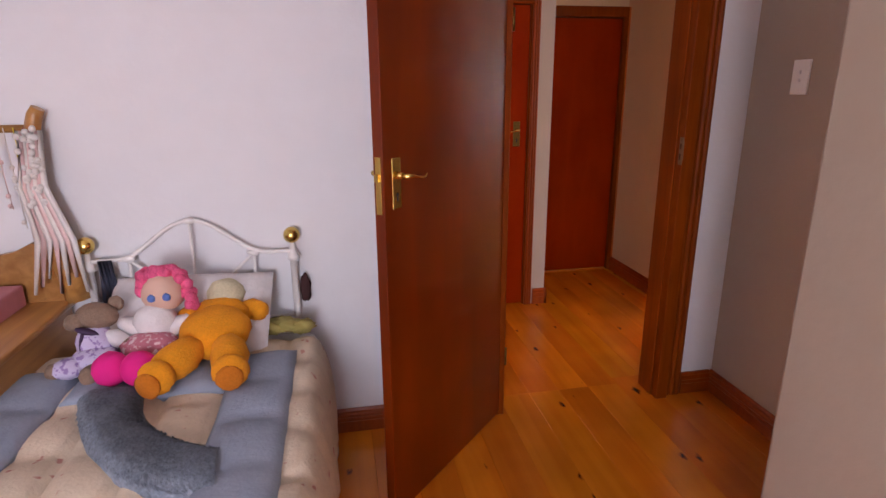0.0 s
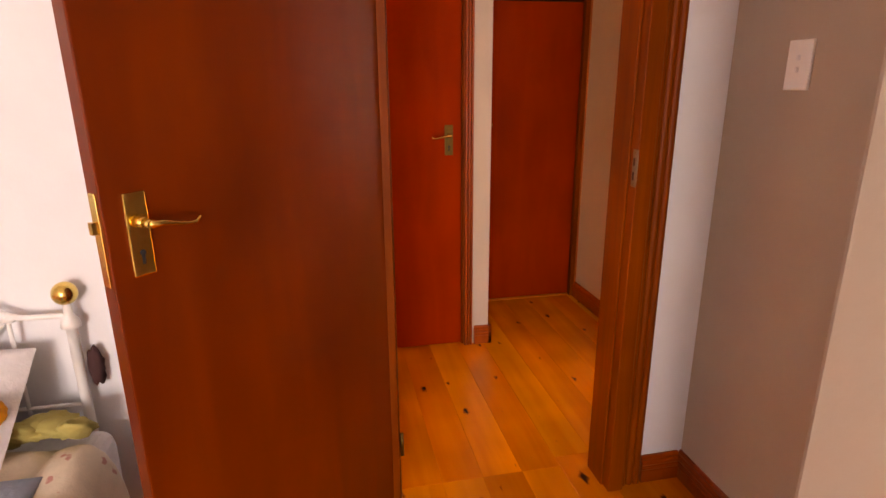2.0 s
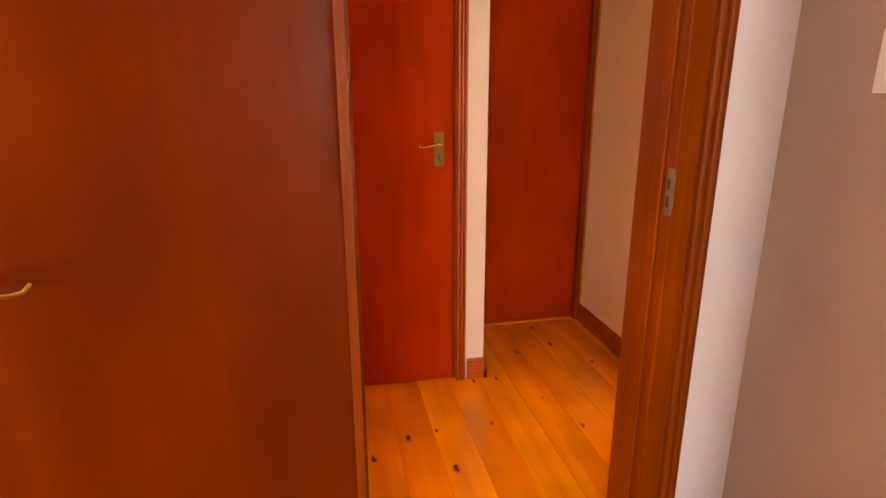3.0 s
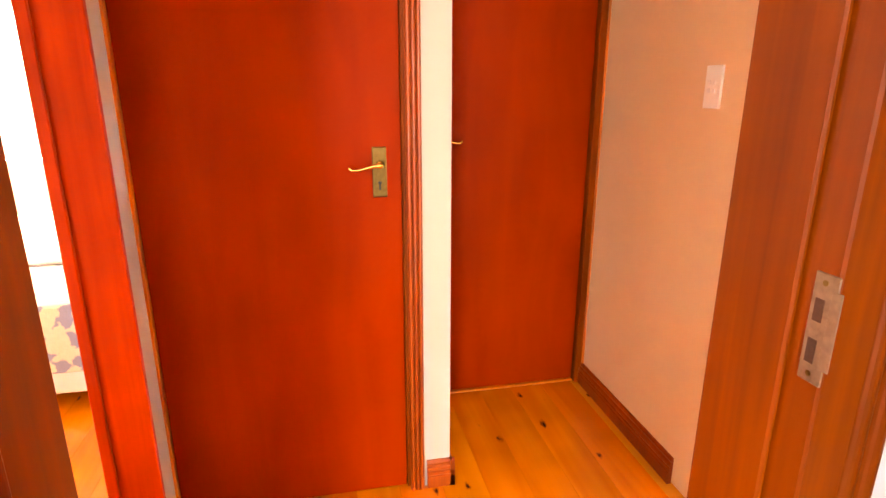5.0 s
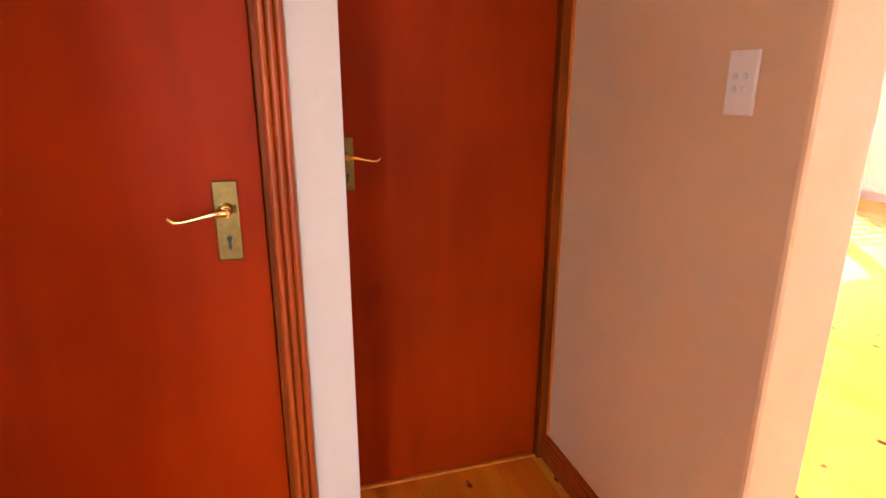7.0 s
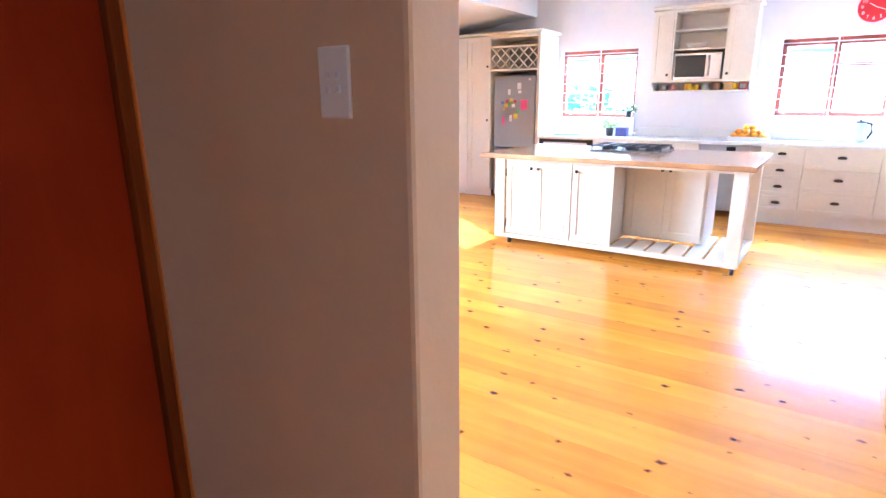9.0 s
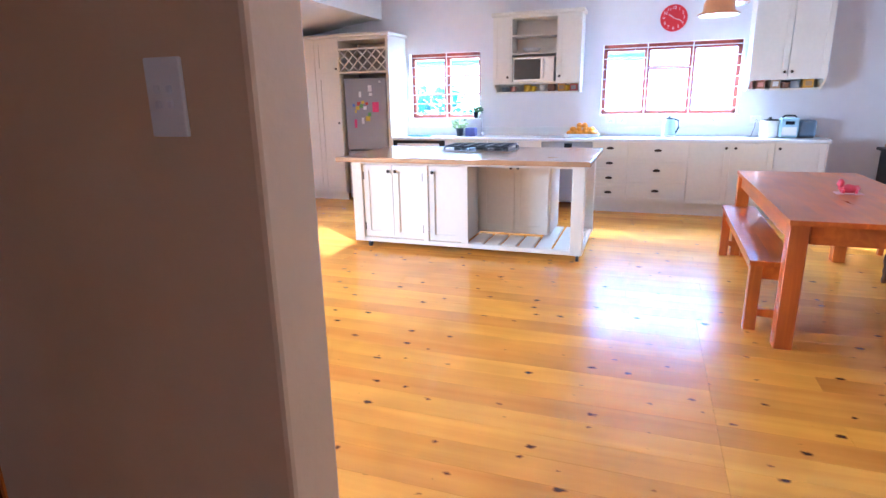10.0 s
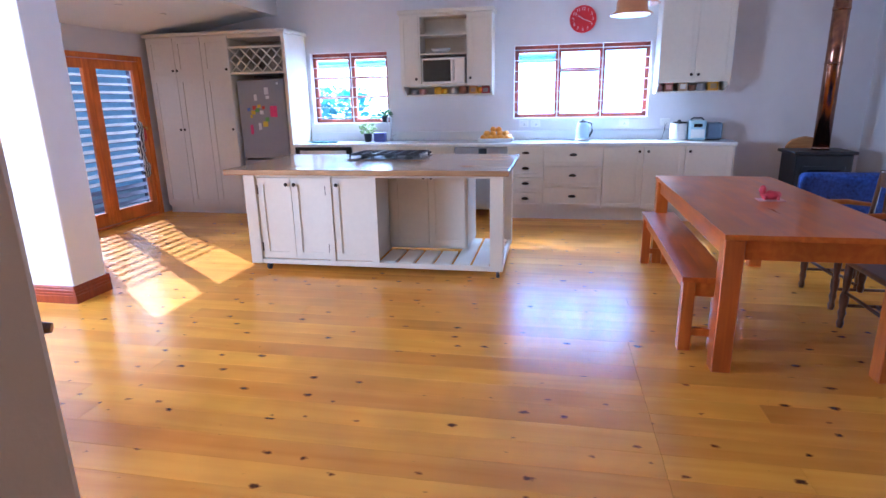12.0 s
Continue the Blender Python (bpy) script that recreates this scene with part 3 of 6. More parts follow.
# ---- kitchen: windows and french doors ----
WINDOW_WOOD = wood("red_window_timber", (0.22, 0.035, 0.018), (0.36, 0.075, 0.035), 0.4, (25, 25, 2), 1.5, coat=0.2)


def kitchen_window(name, y0, y1, z0, z1, posts, transoms, label):
    win = thing(name, (XB, (y0 + y1) / 2, z0), label, "window")
    win["kind"] = "structure"
    x0, x1 = XB + 0.09, XB + 0.15
    f = 0.05
    for nm, b in (("sill_rail", (y0, y1, z0, z0 + f)), ("head_rail", (y0, y1, z1 - f * 1.7, z1)), ("stile", (y0, y0 + f, z0, z1)), ("stile", (y1 - f, y1, z0, z1))):
        part(nm, box(x0, x1, b[0], b[1], b[2], b[3], 0.005), WINDOW_WOOD, win)
    for p, w in posts:
        part("mullion", box(x0 - 0.004, x1, p - w / 2, p + w / 2, z0 + 0.01, z1 - 0.01, 0.005), WINDOW_WOOD, win)
    for a, b, z, t in transoms:
        part("glazing_bar", box(x0 + 0.004, x1 - 0.01, a, b, z - t / 2, z + t / 2, 0.003), WINDOW_WOOD, win)
    edges = [y0 + f] + sorted(p for p, w in posts) + [y1 - f]
    for a, b in zip(edges, edges[1:]):
        g = part("pane", box(x0 + 0.03, x0 + 0.034, a, b, z0 + 0.04, z1 - 0.04), GLASS, win)
        g.visible_shadow = False
    part("reveal_sill", box(XB - 0.012, XB + 0.09, y0 - 0.02, y1 + 0.02, z0 - 0.022, z0 + 0.003, 0.004), WHITE_PAINT, win, "white painted window sill")
    n = 7
    for i in range(n):
        z = z0 + (i + 0.6) * (z1 - z0) / n
        part("burglar_bar", tube(bmesh.new(), [(XB + 0.05, y0, z), (XB + 0.05, y1, z)], 0.0055, 6), WHITE_PAINT, win, "thin white burglar bar")
    for p, w in posts:
        part("burglar_bar_upright", tube(bmesh.new(), [(XB + 0.056, p, z0), (XB + 0.056, p, z1)], 0.007, 6), WHITE_PAINT, win, "thin white burglar bar")
    return win


kitchen_window("window_1", 4.84, 5.93, 1.185, 2.11, [(5.37, 0.09)], [(4.84, 5.37, 1.53, 0.032), (4.84, 5.37, 1.79, 0.032), (5.37, 5.93, 1.53, 0.032), (5.37, 5.93, 1.79, 0.032)], "red-brown timber casement window with white burglar bars")
kitchen_window("window_2", 1.49, 3.15, 1.22, 2.115, [(2.60, 0.075), (2.055, 0.075)], [(2.06, 2.6, 1.81, 0.05), (2.06, 2.6, 1.26, 0.02)], "wide red-brown timber window with white burglar bars")

fd = thing("french_door", (7.75, 8.05, 0), "closed orange pine glazed double door with curtain", "door")
fd["kind"] = "structure"
for nm, b in (("frame_post", (6.85, 6.91, 0, 2.10)), ("frame_post", (8.53, 8.60, 0, 2.10)), ("frame_head", (6.91, 8.53, 2.035, 2.10)), ("threshold", (6.91, 8.53, 0, 0.03))):
    part(nm, box(b[0], b[1], 8.03, 8.15, b[2], b[3], 0.005), ORANGE_PINE, fd)
for a, b in ((6.915, 7.70), (7.705, 8.525)):
    lf = part("door_leaf_stile", box(a, a + 0.10, 8.05, 8.095, 0.035, 2.03, 0.005), ORANGE_PINE, fd)
    part("door_leaf_stile", box(b - 0.10, b, 8.05, 8.095, 0.035, 2.03, 0.005), ORANGE_PINE, fd)
    part("top_rail", box(a + 0.1, b - 0.1, 8.052, 8.093, 1.92, 2.03, 0.004), ORANGE_PINE, fd)
    part("bottom_rail", box(a + 0.1, b - 0.1, 8.052, 8.093, 0.035, 0.20, 0.004), ORANGE_PINE, fd)
    g = part("pane", box(a + 0.09, b - 0.09, 8.07, 8.074, 0.19, 1.93), GLASS, fd)
    g.visible_shadow = False
part("lock_knob", blob(bmesh.new(), (8.475, 8.03, 1.18), (0.03, 0.03, 0.03)), BRASS, fd, "round brass door knob")
part("lock_plate", box(8.455, 8.495, 8.044, 8.051, 1.08, 1.22, 0.003), BRASS, fd, "brass lock plate")
bm = bmesh.new()
for i in range(9):
    k = i / 8
    blob(bm, (8.35 + 0.03 * math.sin(i * 1.1), 8.02, 1.22 - 0.62 * k), (0.055 + 0.02 * math.sin(i * 1.9), 0.022, 0.06), rough=0.3)
zebra = bpy.data.materials.new("zebra_cloth")
zebra.use_nodes = True
zn, zl = zebra.node_tree.nodes, zebra.node_tree.links
wv = zn.new("ShaderNodeTexWave")
wv.inputs["Scale"].default_value, wv.inputs["Distortion"].default_value, wv.inputs["Detail"].default_value = 9, 6, 1
cr = zn.new("ShaderNodeValToRGB")
cr.color_ramp.interpolation = "CONSTANT"
cr.color_ramp.elements[0].color, cr.color_ramp.elements[1].color = (0.03, 0.03, 0.05, 1), (0.75, 0.75, 0.78, 1)
cr.color_ramp.elements[1].position = 0.5
ztc = zn.new("ShaderNodeTexCoord")
zl.new(ztc.outputs["Object"], wv.inputs["Vector"])
zl.new(wv.outputs["Fac"], cr.inputs["Fac"])
zl.new(cr.outputs["Color"], zn["Principled BSDF"].inputs["Base Color"])
zn["Principled BSDF"].inputs["Roughness"].default_value = 0.9
tagged(part("hanging_bag", bm, zebra), "black and white striped cloth bag hanging from a door knob", "bag")
tagged(part("red_pouch", blob(bmesh.new(), (8.415, 8.015, 1.1), (0.035, 0.02, 0.09), rough=0.2), material("red_cloth", (0.5, 0.04, 0.05), 0.8)), "small red cloth pouch hanging on the door", "pouch")

shutter = thing("slatted_screen", (7.7, 8.95, -0.35), "weathered slatted timber screen outside the glazed door", "screen")
SLAT = wood("weathered_slat", (0.09, 0.08, 0.10), (0.15, 0.13, 0.16), 0.7, (1.5, 14, 14), 2)
slat_mesh = None
for i in range(18):
    z = 0.02 + i * 0.115
    if slat_mesh is None:
        o = part("slat", box(-1.9, 1.9, -0.052, 0.052, -0.006, 0.006, 0.002), SLAT, shutter, local=True)
        slat_mesh = o.data
    else:
        o = new("slat", slat_mesh)
        o.parent = shutter
    o.location, o.rotation_euler = (0, 0, z + 0.385), (radians(21), 0, 0)
for x in (5.9, 7.72, 9.5):
    part("post", box(x, x + 0.06, 8.985, 9.045, -0.35, 2.06, 0.004), SLAT, shutter)

# ---- kitchen cabinets ----


def shaker(parent, xf, y0, y1, z0, z1, knob=None, cup=False, name="cabinet_door", rail=0.06):
    """A framed front that faces -x, with a recessed panel; knob: (y, z) places."""
    g = 0.003
    y0, y1, z0, z1 = y0 + g, y1 - g, z0 + g, z1 - g
    bm = bmesh.new()
    r = min(rail, (z1 - z0) * 0.28)
    for b in ((y0, y0 + r, z0, z1), (y1 - r, y1, z0, z1), (y0 + r, y1 - r, z0, z0 + r), (y0 + r, y1 - r, z1 - r, z1)):
        bx(bm, xf, xf + 0.02, *b)
    bx(bm, xf + 0.012, xf + 0.019, y0 + r, y1 - r, z0 + r, z1 - r)
    d = part(name, bm, WHITE_CAB, parent)
    for y, z in (knob or []):
        if cup:
            k = bmesh.new()
            blob(k, (xf - 0.006, y, z), (0.022, 0.045, 0.020), seg=14, rows=8)
            for v in k.verts:
                v.co.z = max(v.co.z, z - 0.012)
            part("cup_handle", k, BRONZE, d, "dark bronze cup handle")
        else:
            k = tube(bmesh.new(), [(xf + 0.001, y, z), (xf - 0.012, y, z)], 0.006, 8)
            blob(k, (xf - 0.02, y, z), (0.013, 0.017, 0.017), seg=12, rows=8)
            part("knob", k, BRONZE, d, "dark bronze knob")
    return d


XF = 8.66
base_group = "base cabinets under the white worktop"


def base_cabinet(y0, y1, label):
    c = thing("base_cabinet", (XF, (y0 + y1) / 2, 0), label, "cabinet", base_group)
    part("body", box(XF + 0.021, XB - 0.003, y0 + 0.001, y1 - 0.001, 0.14, 0.905), WHITE_CAB, c)
    part("plinth", box(XF + 0.06, XF + 0.08, y0, y1, 0.0, 0.14), WHITE_CAB, c)
    return c


c = base_cabinet(0.60, 1.12, "cream shaker base cabinet with one door")
shaker(c, XF, 0.60, 1.12, 0.15, 0.90, [(1.07, 0.84)])
part("end_panel", box(XF, XB - 0.003, 0.585, 0.599, 0.0, 0.905, 0.002), WHITE_CAB, c)
c = base_cabinet(1.12, 2.04, "cream shaker base cabinet with two doors")
shaker(c, XF, 1.12, 1.58, 0.15, 0.90, [(1.53, 0.84)])
shaker(c, XF, 1.58, 2.04, 0.15, 0.90, [(1.63, 0.84)])
c = base_cabinet(2.04, 2.74, "cream base cabinet with three wide drawers")
for a, b in ((0.15, 0.40), (0.40, 0.66), (0.66, 0.90)):
    shaker(c, XF, 2.04, 2.74, a, b, [(2.39, (a + b) / 2 + 0.02)], True, "drawer", 0.05)
c = base_cabinet(2.74, 3.18, "cream base cabinet with four narrow drawers")
for i in range(4):
    a = 0.15 + i * 0.1875
    shaker(c, XF, 2.74, 3.18, a, a + 0.1875, [(2.96, a + 0.11)], True, "drawer", 0.045)
dw = thing("dishwasher", (XF, 3.5, 0), "silver dishwasher with a control strip under the worktop", "dishwasher")
part("front", box(XF, XF + 0.55, 3.185, 3.84, 0.12, 0.78, 0.004), SILVER, dw)
part("control_panel", box(XF - 0.004, XF + 0.5, 3.185, 3.84, 0.785, 0.90, 0.004), SILVER, dw)
part("display", box(XF - 0.006, XF - 0.003, 3.44, 3.54, 0.80, 0.88), BLACK_GLASS, dw, "dark display window")
for y in (3.3, 3.66):
    part("dial", tube(bmesh.new(), [(XF - 0.003, y, 0.84), (XF - 0.016, y, 0.84)], 0.018, 14), SILVER, dw)
c = base_cabinet(3.85, 4.55, "cream shaker base cabinet beside the dishwasher")
shaker(c, XF, 3.85, 4.20, 0.15, 0.90, [(4.15, 0.84)])
shaker(c, XF, 4.20, 4.55, 0.15, 0.90, [(4.25, 0.84)])
c = base_cabinet(4.55, 5.20, "cream sink cabinet with an apron front")
shaker(c, XF, 4.55, 4.875, 0.15, 0.70, [(4.84, 0.64)])
shaker(c, XF, 4.875, 5.20, 0.15, 0.70, [(4.91, 0.64)])
part("apron", box(XF - 0.02, XF + 0.02, 4.57, 5.18, 0.71, 0.925, 0.012, 2), WHITE_PAINT, c, "white ceramic sink front")
wm = thing("built_in_oven", (XF, 5.6, 0), "white built-in appliance with a dark frame", "appliance")
part("front", box(XF, XF + 0.5, 5.22, 5.98, 0.12, 0.74, 0.004), WHITE_PAINT, wm)
part("panel", box(XF - 0.002, XF + 0.5, 5.28, 5.92, 0.75, 0.86, 0.004), WHITE_PAINT, wm)
part("surround", box(XF + 0.01, XF + 0.5, 5.21, 5.99, 0.745, 0.905), BLACK, wm, "dark surround")

worktop = tagged(part("worktop", box(XF - 0.03, XB - 0.002, 0.57, 6.02, 0.906, 0.945, 0.006, 2), WORKTOP), "long white stone worktop along the window wall", "worktop")
tagged(part("splashback", box(XB - 0.02, XB - 0.001, 0.57, 6.02, 0.947, 1.06, 0.003), WORKTOP), "low white stone splashback behind the worktop", "splashback")

# pantry with fridge niche
pan = thing("pantry_cupboard", (8.62, 7.0, 0), "tall cream shaker pantry cupboard with wine rack", "cupboard")
PX = 8.62
part("body", box(PX + 0.021, XB - 0.003, 6.775, 7.955, 0.10, 2.33), WHITE_CAB, pan)
part("plinth", box(PX + 0.05, PX + 0.07, 6.775, 7.955, 0, 0.10), WHITE_CAB, pan)
part("side_panel", box(PX - 0.004, XB - 0.003, 5.985, 6.03, 0, 2.33, 0.003), WHITE_CAB, pan)
part("niche_top", box(PX + 0.01, XB - 0.003, 6.03, 6.775, 2.29, 2.33), WHITE_CAB, pan)
part("niche_shelf", box(PX + 0.01, XB - 0.003, 6.03, 6.775, 1.845, 1.87), WHITE_CAB, pan)
part("niche_rail", box(PX + 0.0, PX + 0.02, 6.03, 6.775, 2.16, 2.185), WHITE_CAB, pan)
# back board painted darker: the recess's shade is put into its colour
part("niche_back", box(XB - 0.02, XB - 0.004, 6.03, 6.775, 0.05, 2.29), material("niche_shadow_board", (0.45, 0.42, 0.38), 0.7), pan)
bm = box(PX - 0.04, XB - 0.003, 5.955, 7.98, 2.33, 2.375, 0.012, 2)
part("cornice", bm, WHITE_CAB, pan)
w3 = (7.955 - 6.775) / 3
for i in range(3):
    a = 6.775 + i * w3
    ky = {0: a + 0.04, 1: a + w3 - 0.03, 2: a + 0.03}[i]
    shaker(pan, PX, a, a + w3, 0.11, 1.845, [(ky, 1.15)], rail=0.075)
    shaker(pan, PX, a, a + w3, 1.855, 2.32, [(ky, 1.91)], rail=0.07)
n = 6
for i in range(-2, n):
    for s in (1, -1):
        # slanted lattice laths, cut to the opening
        a, b = Vector((6.04, 1.875)), Vector((6.765, 2.16))
        step = (b.x - a.x) / 5
        y0 = a.x + i * step
        p, q = Vector((y0, a.y)), Vector((y0 + 0.285, b.y))
        if p.x < a.x:
            p = Vector((a.x, a.y + (a.x - p.x)))
        if q.x > b.x:
            q = Vector((b.x, b.y - (q.x - b.x)))
        if q.y - p.y < 0.03:
            continue
        if s < 0:
            p, q = Vector((a.x + b.x - p.x, p.y)), Vector((a.x + b.x - q.x, q.y))
        bm = bmesh.new()
        off = 0.0 if s > 0 else 0.012
        tube(bm, [(PX + 0.02 + off, p.x, p.y), (PX + 0.02 + off, q.x, q.y)], 0.0105, 4)
        part("lattice_lath", bm, WHITE_CAB, pan)

fr = thing("fridge", (8.66, 6.4, 0), "tall silver fridge freezer with magnets on its door", "fridge")
part("body", box(8.70, XB - 0.04, 6.06, 6.72, 0.03, 1.775, 0.01, 2), SILVER, fr)
part("fridge_door", box(8.645, 8.70, 6.06, 6.72, 0.76, 1.775, 0.015, 3), SILVER, fr)
part("freezer_door", box(8.645, 8.70, 6.06, 6.72, 0.04, 0.745, 0.015, 3), SILVER, fr)
part("door_grip", box(8.64, 8.65, 6.10, 6.68, 0.745, 0.762, 0.003), BLACK, fr, "dark grip slot")
rng = random.Random(9)
MAG = [material("magnet_" + n_, c_, 0.5) for n_, c_ in (("yellow", (0.7, 0.5, 0.03)), ("pink", (0.75, 0.06, 0.2)), ("green", (0.15, 0.4, 0.1)), ("white", (0.8, 0.8, 0.8)), ("red", (0.6, 0.05, 0.03)), ("blue", (0.1, 0.2, 0.6)))]
for y, z, w, h, k in ((6.23, 1.37, 0.10, 0.14, 1), (6.31, 1.63, 0.06, 0.09, 3), (6.3, 1.55, 0.05, 0.04, 3), (6.56, 1.14, 0.04, 0.12, 1), (6.36, 1.21, 0.07, 0.07, 0), (6.44, 1.18, 0.04, 0.09, 3), (6.33, 1.27, 0.05, 0.05, 2), (6.52, 1.36, 0.06, 0.05, 0), (6.46, 1.39, 0.06, 0.05, 2), (6.40, 1.36, 0.05, 0.05, 3), (6.43, 1.44, 0.05, 0.04, 0), (6.50, 1.42, 0.05, 0.05, 4), (6.58, 1.40, 0.04, 0.04, 5), (6.47, 1.55, 0.04, 0.08, 3), (6.37, 1.42, 0.04, 0.04, 4), (6.55, 1.31, 0.03, 0.04, 0), (6.15, 1.72, 0.03, 0.03, 3)):
    tagged(part("fridge_magnet", box(8.6385, 8.6445, y - w / 2, y + w / 2, z - h / 2, z + h / 2, 0.002), MAG[k]), "small coloured magnet or note on the fridge door", "magnet", "magnets on the fridge")

# wall cabinets
def wall_cabinet(y0, y1, z0, z1, label, low):
    c = thing("wall_cabinet", (8.92, (y0 + y1) / 2, low), label, "cabinet")
    part("cornice", box(8.89, XB - 0.002, y0 - 0.025, y1 + 0.025, z1, z1 + 0.05, 0.012, 2), WHITE_CAB, c)
    part("side_panel", box(8.92, XB - 0.002, y0, y0 + 0.02, low + 0.08, z1, 0.003), WHITE_CAB, c)
    part("side_panel", box(8.92, XB - 0.002, y1 - 0.02, y1, low + 0.08, z1, 0.003), WHITE_CAB, c)
    part("shelf", box(8.92, XB - 0.002, y0 + 0.02, y1 - 0.02, z0 - 0.03, z0, 0.002), WHITE_CAB, c)
    part("top_panel", box(8.92, XB - 0.002, y0 + 0.02, y1 - 0.02, z1 - 0.03, z1), WHITE_CAB, c)
    part("back_panel", box(XB - 0.015, XB - 0.003, y0 + 0.02, y1 - 0.02, low, z1), WHITE_CAB, c)
    part("bottom_shelf", box(9.03, XB - 0.003, y0 + 0.03, y1 - 0.03, low, low + 0.022, 0.003), WHITE_CAB, c)
    for y in (y0 + 0.005, y1 - 0.025):
        bm = bmesh.new()
        prof = [(8.92, low + 0.13), (8.93, low + 0.10), (8.97, low + 0.075), (9.03, low + 0.03), (9.05, low), (XB - 0.004, low), (XB - 0.004, low + 0.13)]
        a = [bm.verts.new((x, y, z)) for x, z in prof]
        b = [bm.verts.new((x, y + 0.02, z)) for x, z in prof]
        bm.faces.new(a)
        bm.faces.new(b[::-1])
        for i in range(len(prof)):
            k = (i + 1) % len(prof)
            bm.faces.new((a[i], b[i], b[k], a[k]))
        part("bracket", bm, WHITE_CAB, c)
    return c


c = wall_cabinet(3.40, 4.565, 1.67, 2.50, "cream wall cabinet with open shelves and microwave niche", 1.52)
shaker(c, 8.90, 4.325, 4.565, 1.66, 2.49, [(4.36, 1.73)], rail=0.05)
shaker(c, 8.90, 3.40, 3.705, 1.66, 2.49, [(3.67, 1.73)], rail=0.055)
for y in (3.70, 4.31):
    part("upright", box(8.92, XB - 0.016, y, y + 0.02, 1.67, 2.47), WHITE_CAB, c)
for z in (2.245, 2.02):
    part("inner_shelf", box(8.925, XB - 0.016, 3.72, 4.31, z, z + 0.02, 0.002), WHITE_CAB, c)
mw = thing("microwave", (8.95, 4.02, 1.67), "silver microwave oven in the cabinet niche", "microwave")
part("body", box(8.955, 9.21, 3.75, 4.30, 1.672, 1.985, 0.006, 2), STEEL, mw)
part("door_glass", box(8.945, 8.956, 3.93, 4.285, 1.70, 1.96, 0.004), BLACK_GLASS, mw, "dark glass door")
part("control_panel", box(8.947, 8.956, 3.765, 3.85, 1.69, 1.965, 0.003), STEEL, mw)
part("door_bar", tube(bmesh.new(), [(8.935, 3.89, 1.71), (8.935, 3.89, 1.95)], 0.012, 10), STEEL, mw, "steel door bar")
tagged(part("serving_dish", lathe([(0.05, 0), (0.09, 0.02), (0.13, 0.06), (0.125, 0.062), (0.08, 0.025), (0.03, 0.012)], (9.06, 4.07, 2.041), 20), WHITE_PAINT), "white china dish on the cabinet shelf", "dish")
c = wall_cabinet(0.65, 1.445, 1.645, 2.62, "cream two-door wall cabinet above the worktop", 1.495)
shaker(c, 8.90, 0.65, 1.0475, 1.635, 2.61, [(1.01, 1.70)], rail=0.06)
shaker(c, 8.90, 1.0475, 1.445, 1.635, 2.61, [(1.085, 1.70)], rail=0.06)

# ---- island ----
isl = thing("kitchen_island", (6.7, 4.1, 0), "cream wheeled kitchen island with timber top and slatted shelf", "kitchen island")
part("top", box(6.10, 7.48, 2.965, 5.45, 0.885, 0.93, 0.008, 2), ISLAND_TOP, isl, "oiled butcher block top with rounded edges")
for x, y in ((6.19, 5.21), (6.19, 3.015), (7.16, 5.21), (7.16, 3.015)):
    part("leg", box(x, x + 0.1, y, y + 0.11, 0.065, 0.885, 0.004), WHITE_CAB, isl)
part("front_rail", box(6.20, 6.225, 3.125, 5.21, 0.855, 0.885), WHITE_CAB, isl)
part("side_rail", box(6.29, 7.16, 3.02, 3.05, 0.83, 0.885), WHITE_CAB, isl)
part("bottom_rail", box(6.195, 6.23, 3.125, 5.21, 0.065, 0.108, 0.002), WHITE_CAB, isl)
part("bottom_rail_side", box(6.29, 7.16, 3.02, 3.055, 0.065, 0.108, 0.002), WHITE_CAB, isl)
part("cabinet_body", box(6.235, 7.20, 4.13, 5.21, 0.108, 0.884), WHITE_CAB, isl)
part("inner_cabinet", box(6.665, 7.20, 3.38, 4.128, 0.13, 0.884), WHITE_CAB, isl)
part("post", box(6.20, 6.232, 4.10, 4.165, 0.108, 0.855), WHITE_CAB, isl)
part("post", box(6.20, 6.232, 4.505, 4.555, 0.108, 0.855), WHITE_CAB, isl)
shaker(isl, 6.212, 4.555, 4.882, 0.112, 0.852, [(4.845, 0.79)])
shaker(isl, 6.212, 4.882, 5.208, 0.112, 0.852, [(4.92, 0.79)])
shaker(isl, 6.212, 4.165, 4.505, 0.112, 0.852, [(4.455, 0.79)])
shaker(isl, 6.645, 3.40, 3.745, 0.15, 0.86, [(3.71, 0.80)])
shaker(isl, 6.645, 3.745, 4.10, 0.15, 0.86, [(3.78, 0.80)])
for i in range(6):
    y = 3.13 + i * 0.165
    part("shelf_slat", box(6.232, 6.64 if y > 3.3 else 7.16, y + 0.012, y + 0.15, 0.09, 0.112, 0.003), WHITE_CAB, isl)
for i in range(4):
    part("shelf_slat_cross", box(6.66 + i * 0.125, 6.77 + i * 0.125, 3.06, 3.135, 0.09, 0.112, 0.003), WHITE_CAB, isl)
for y in (4.16, 4.51, 5.2, 4.56):
    for z in (0.22, 0.74):
        part("hinge", box(6.208, 6.213, y - 0.005, y + 0.005, z - 0.04, z + 0.04), BRONZE, isl, "dark hinge")
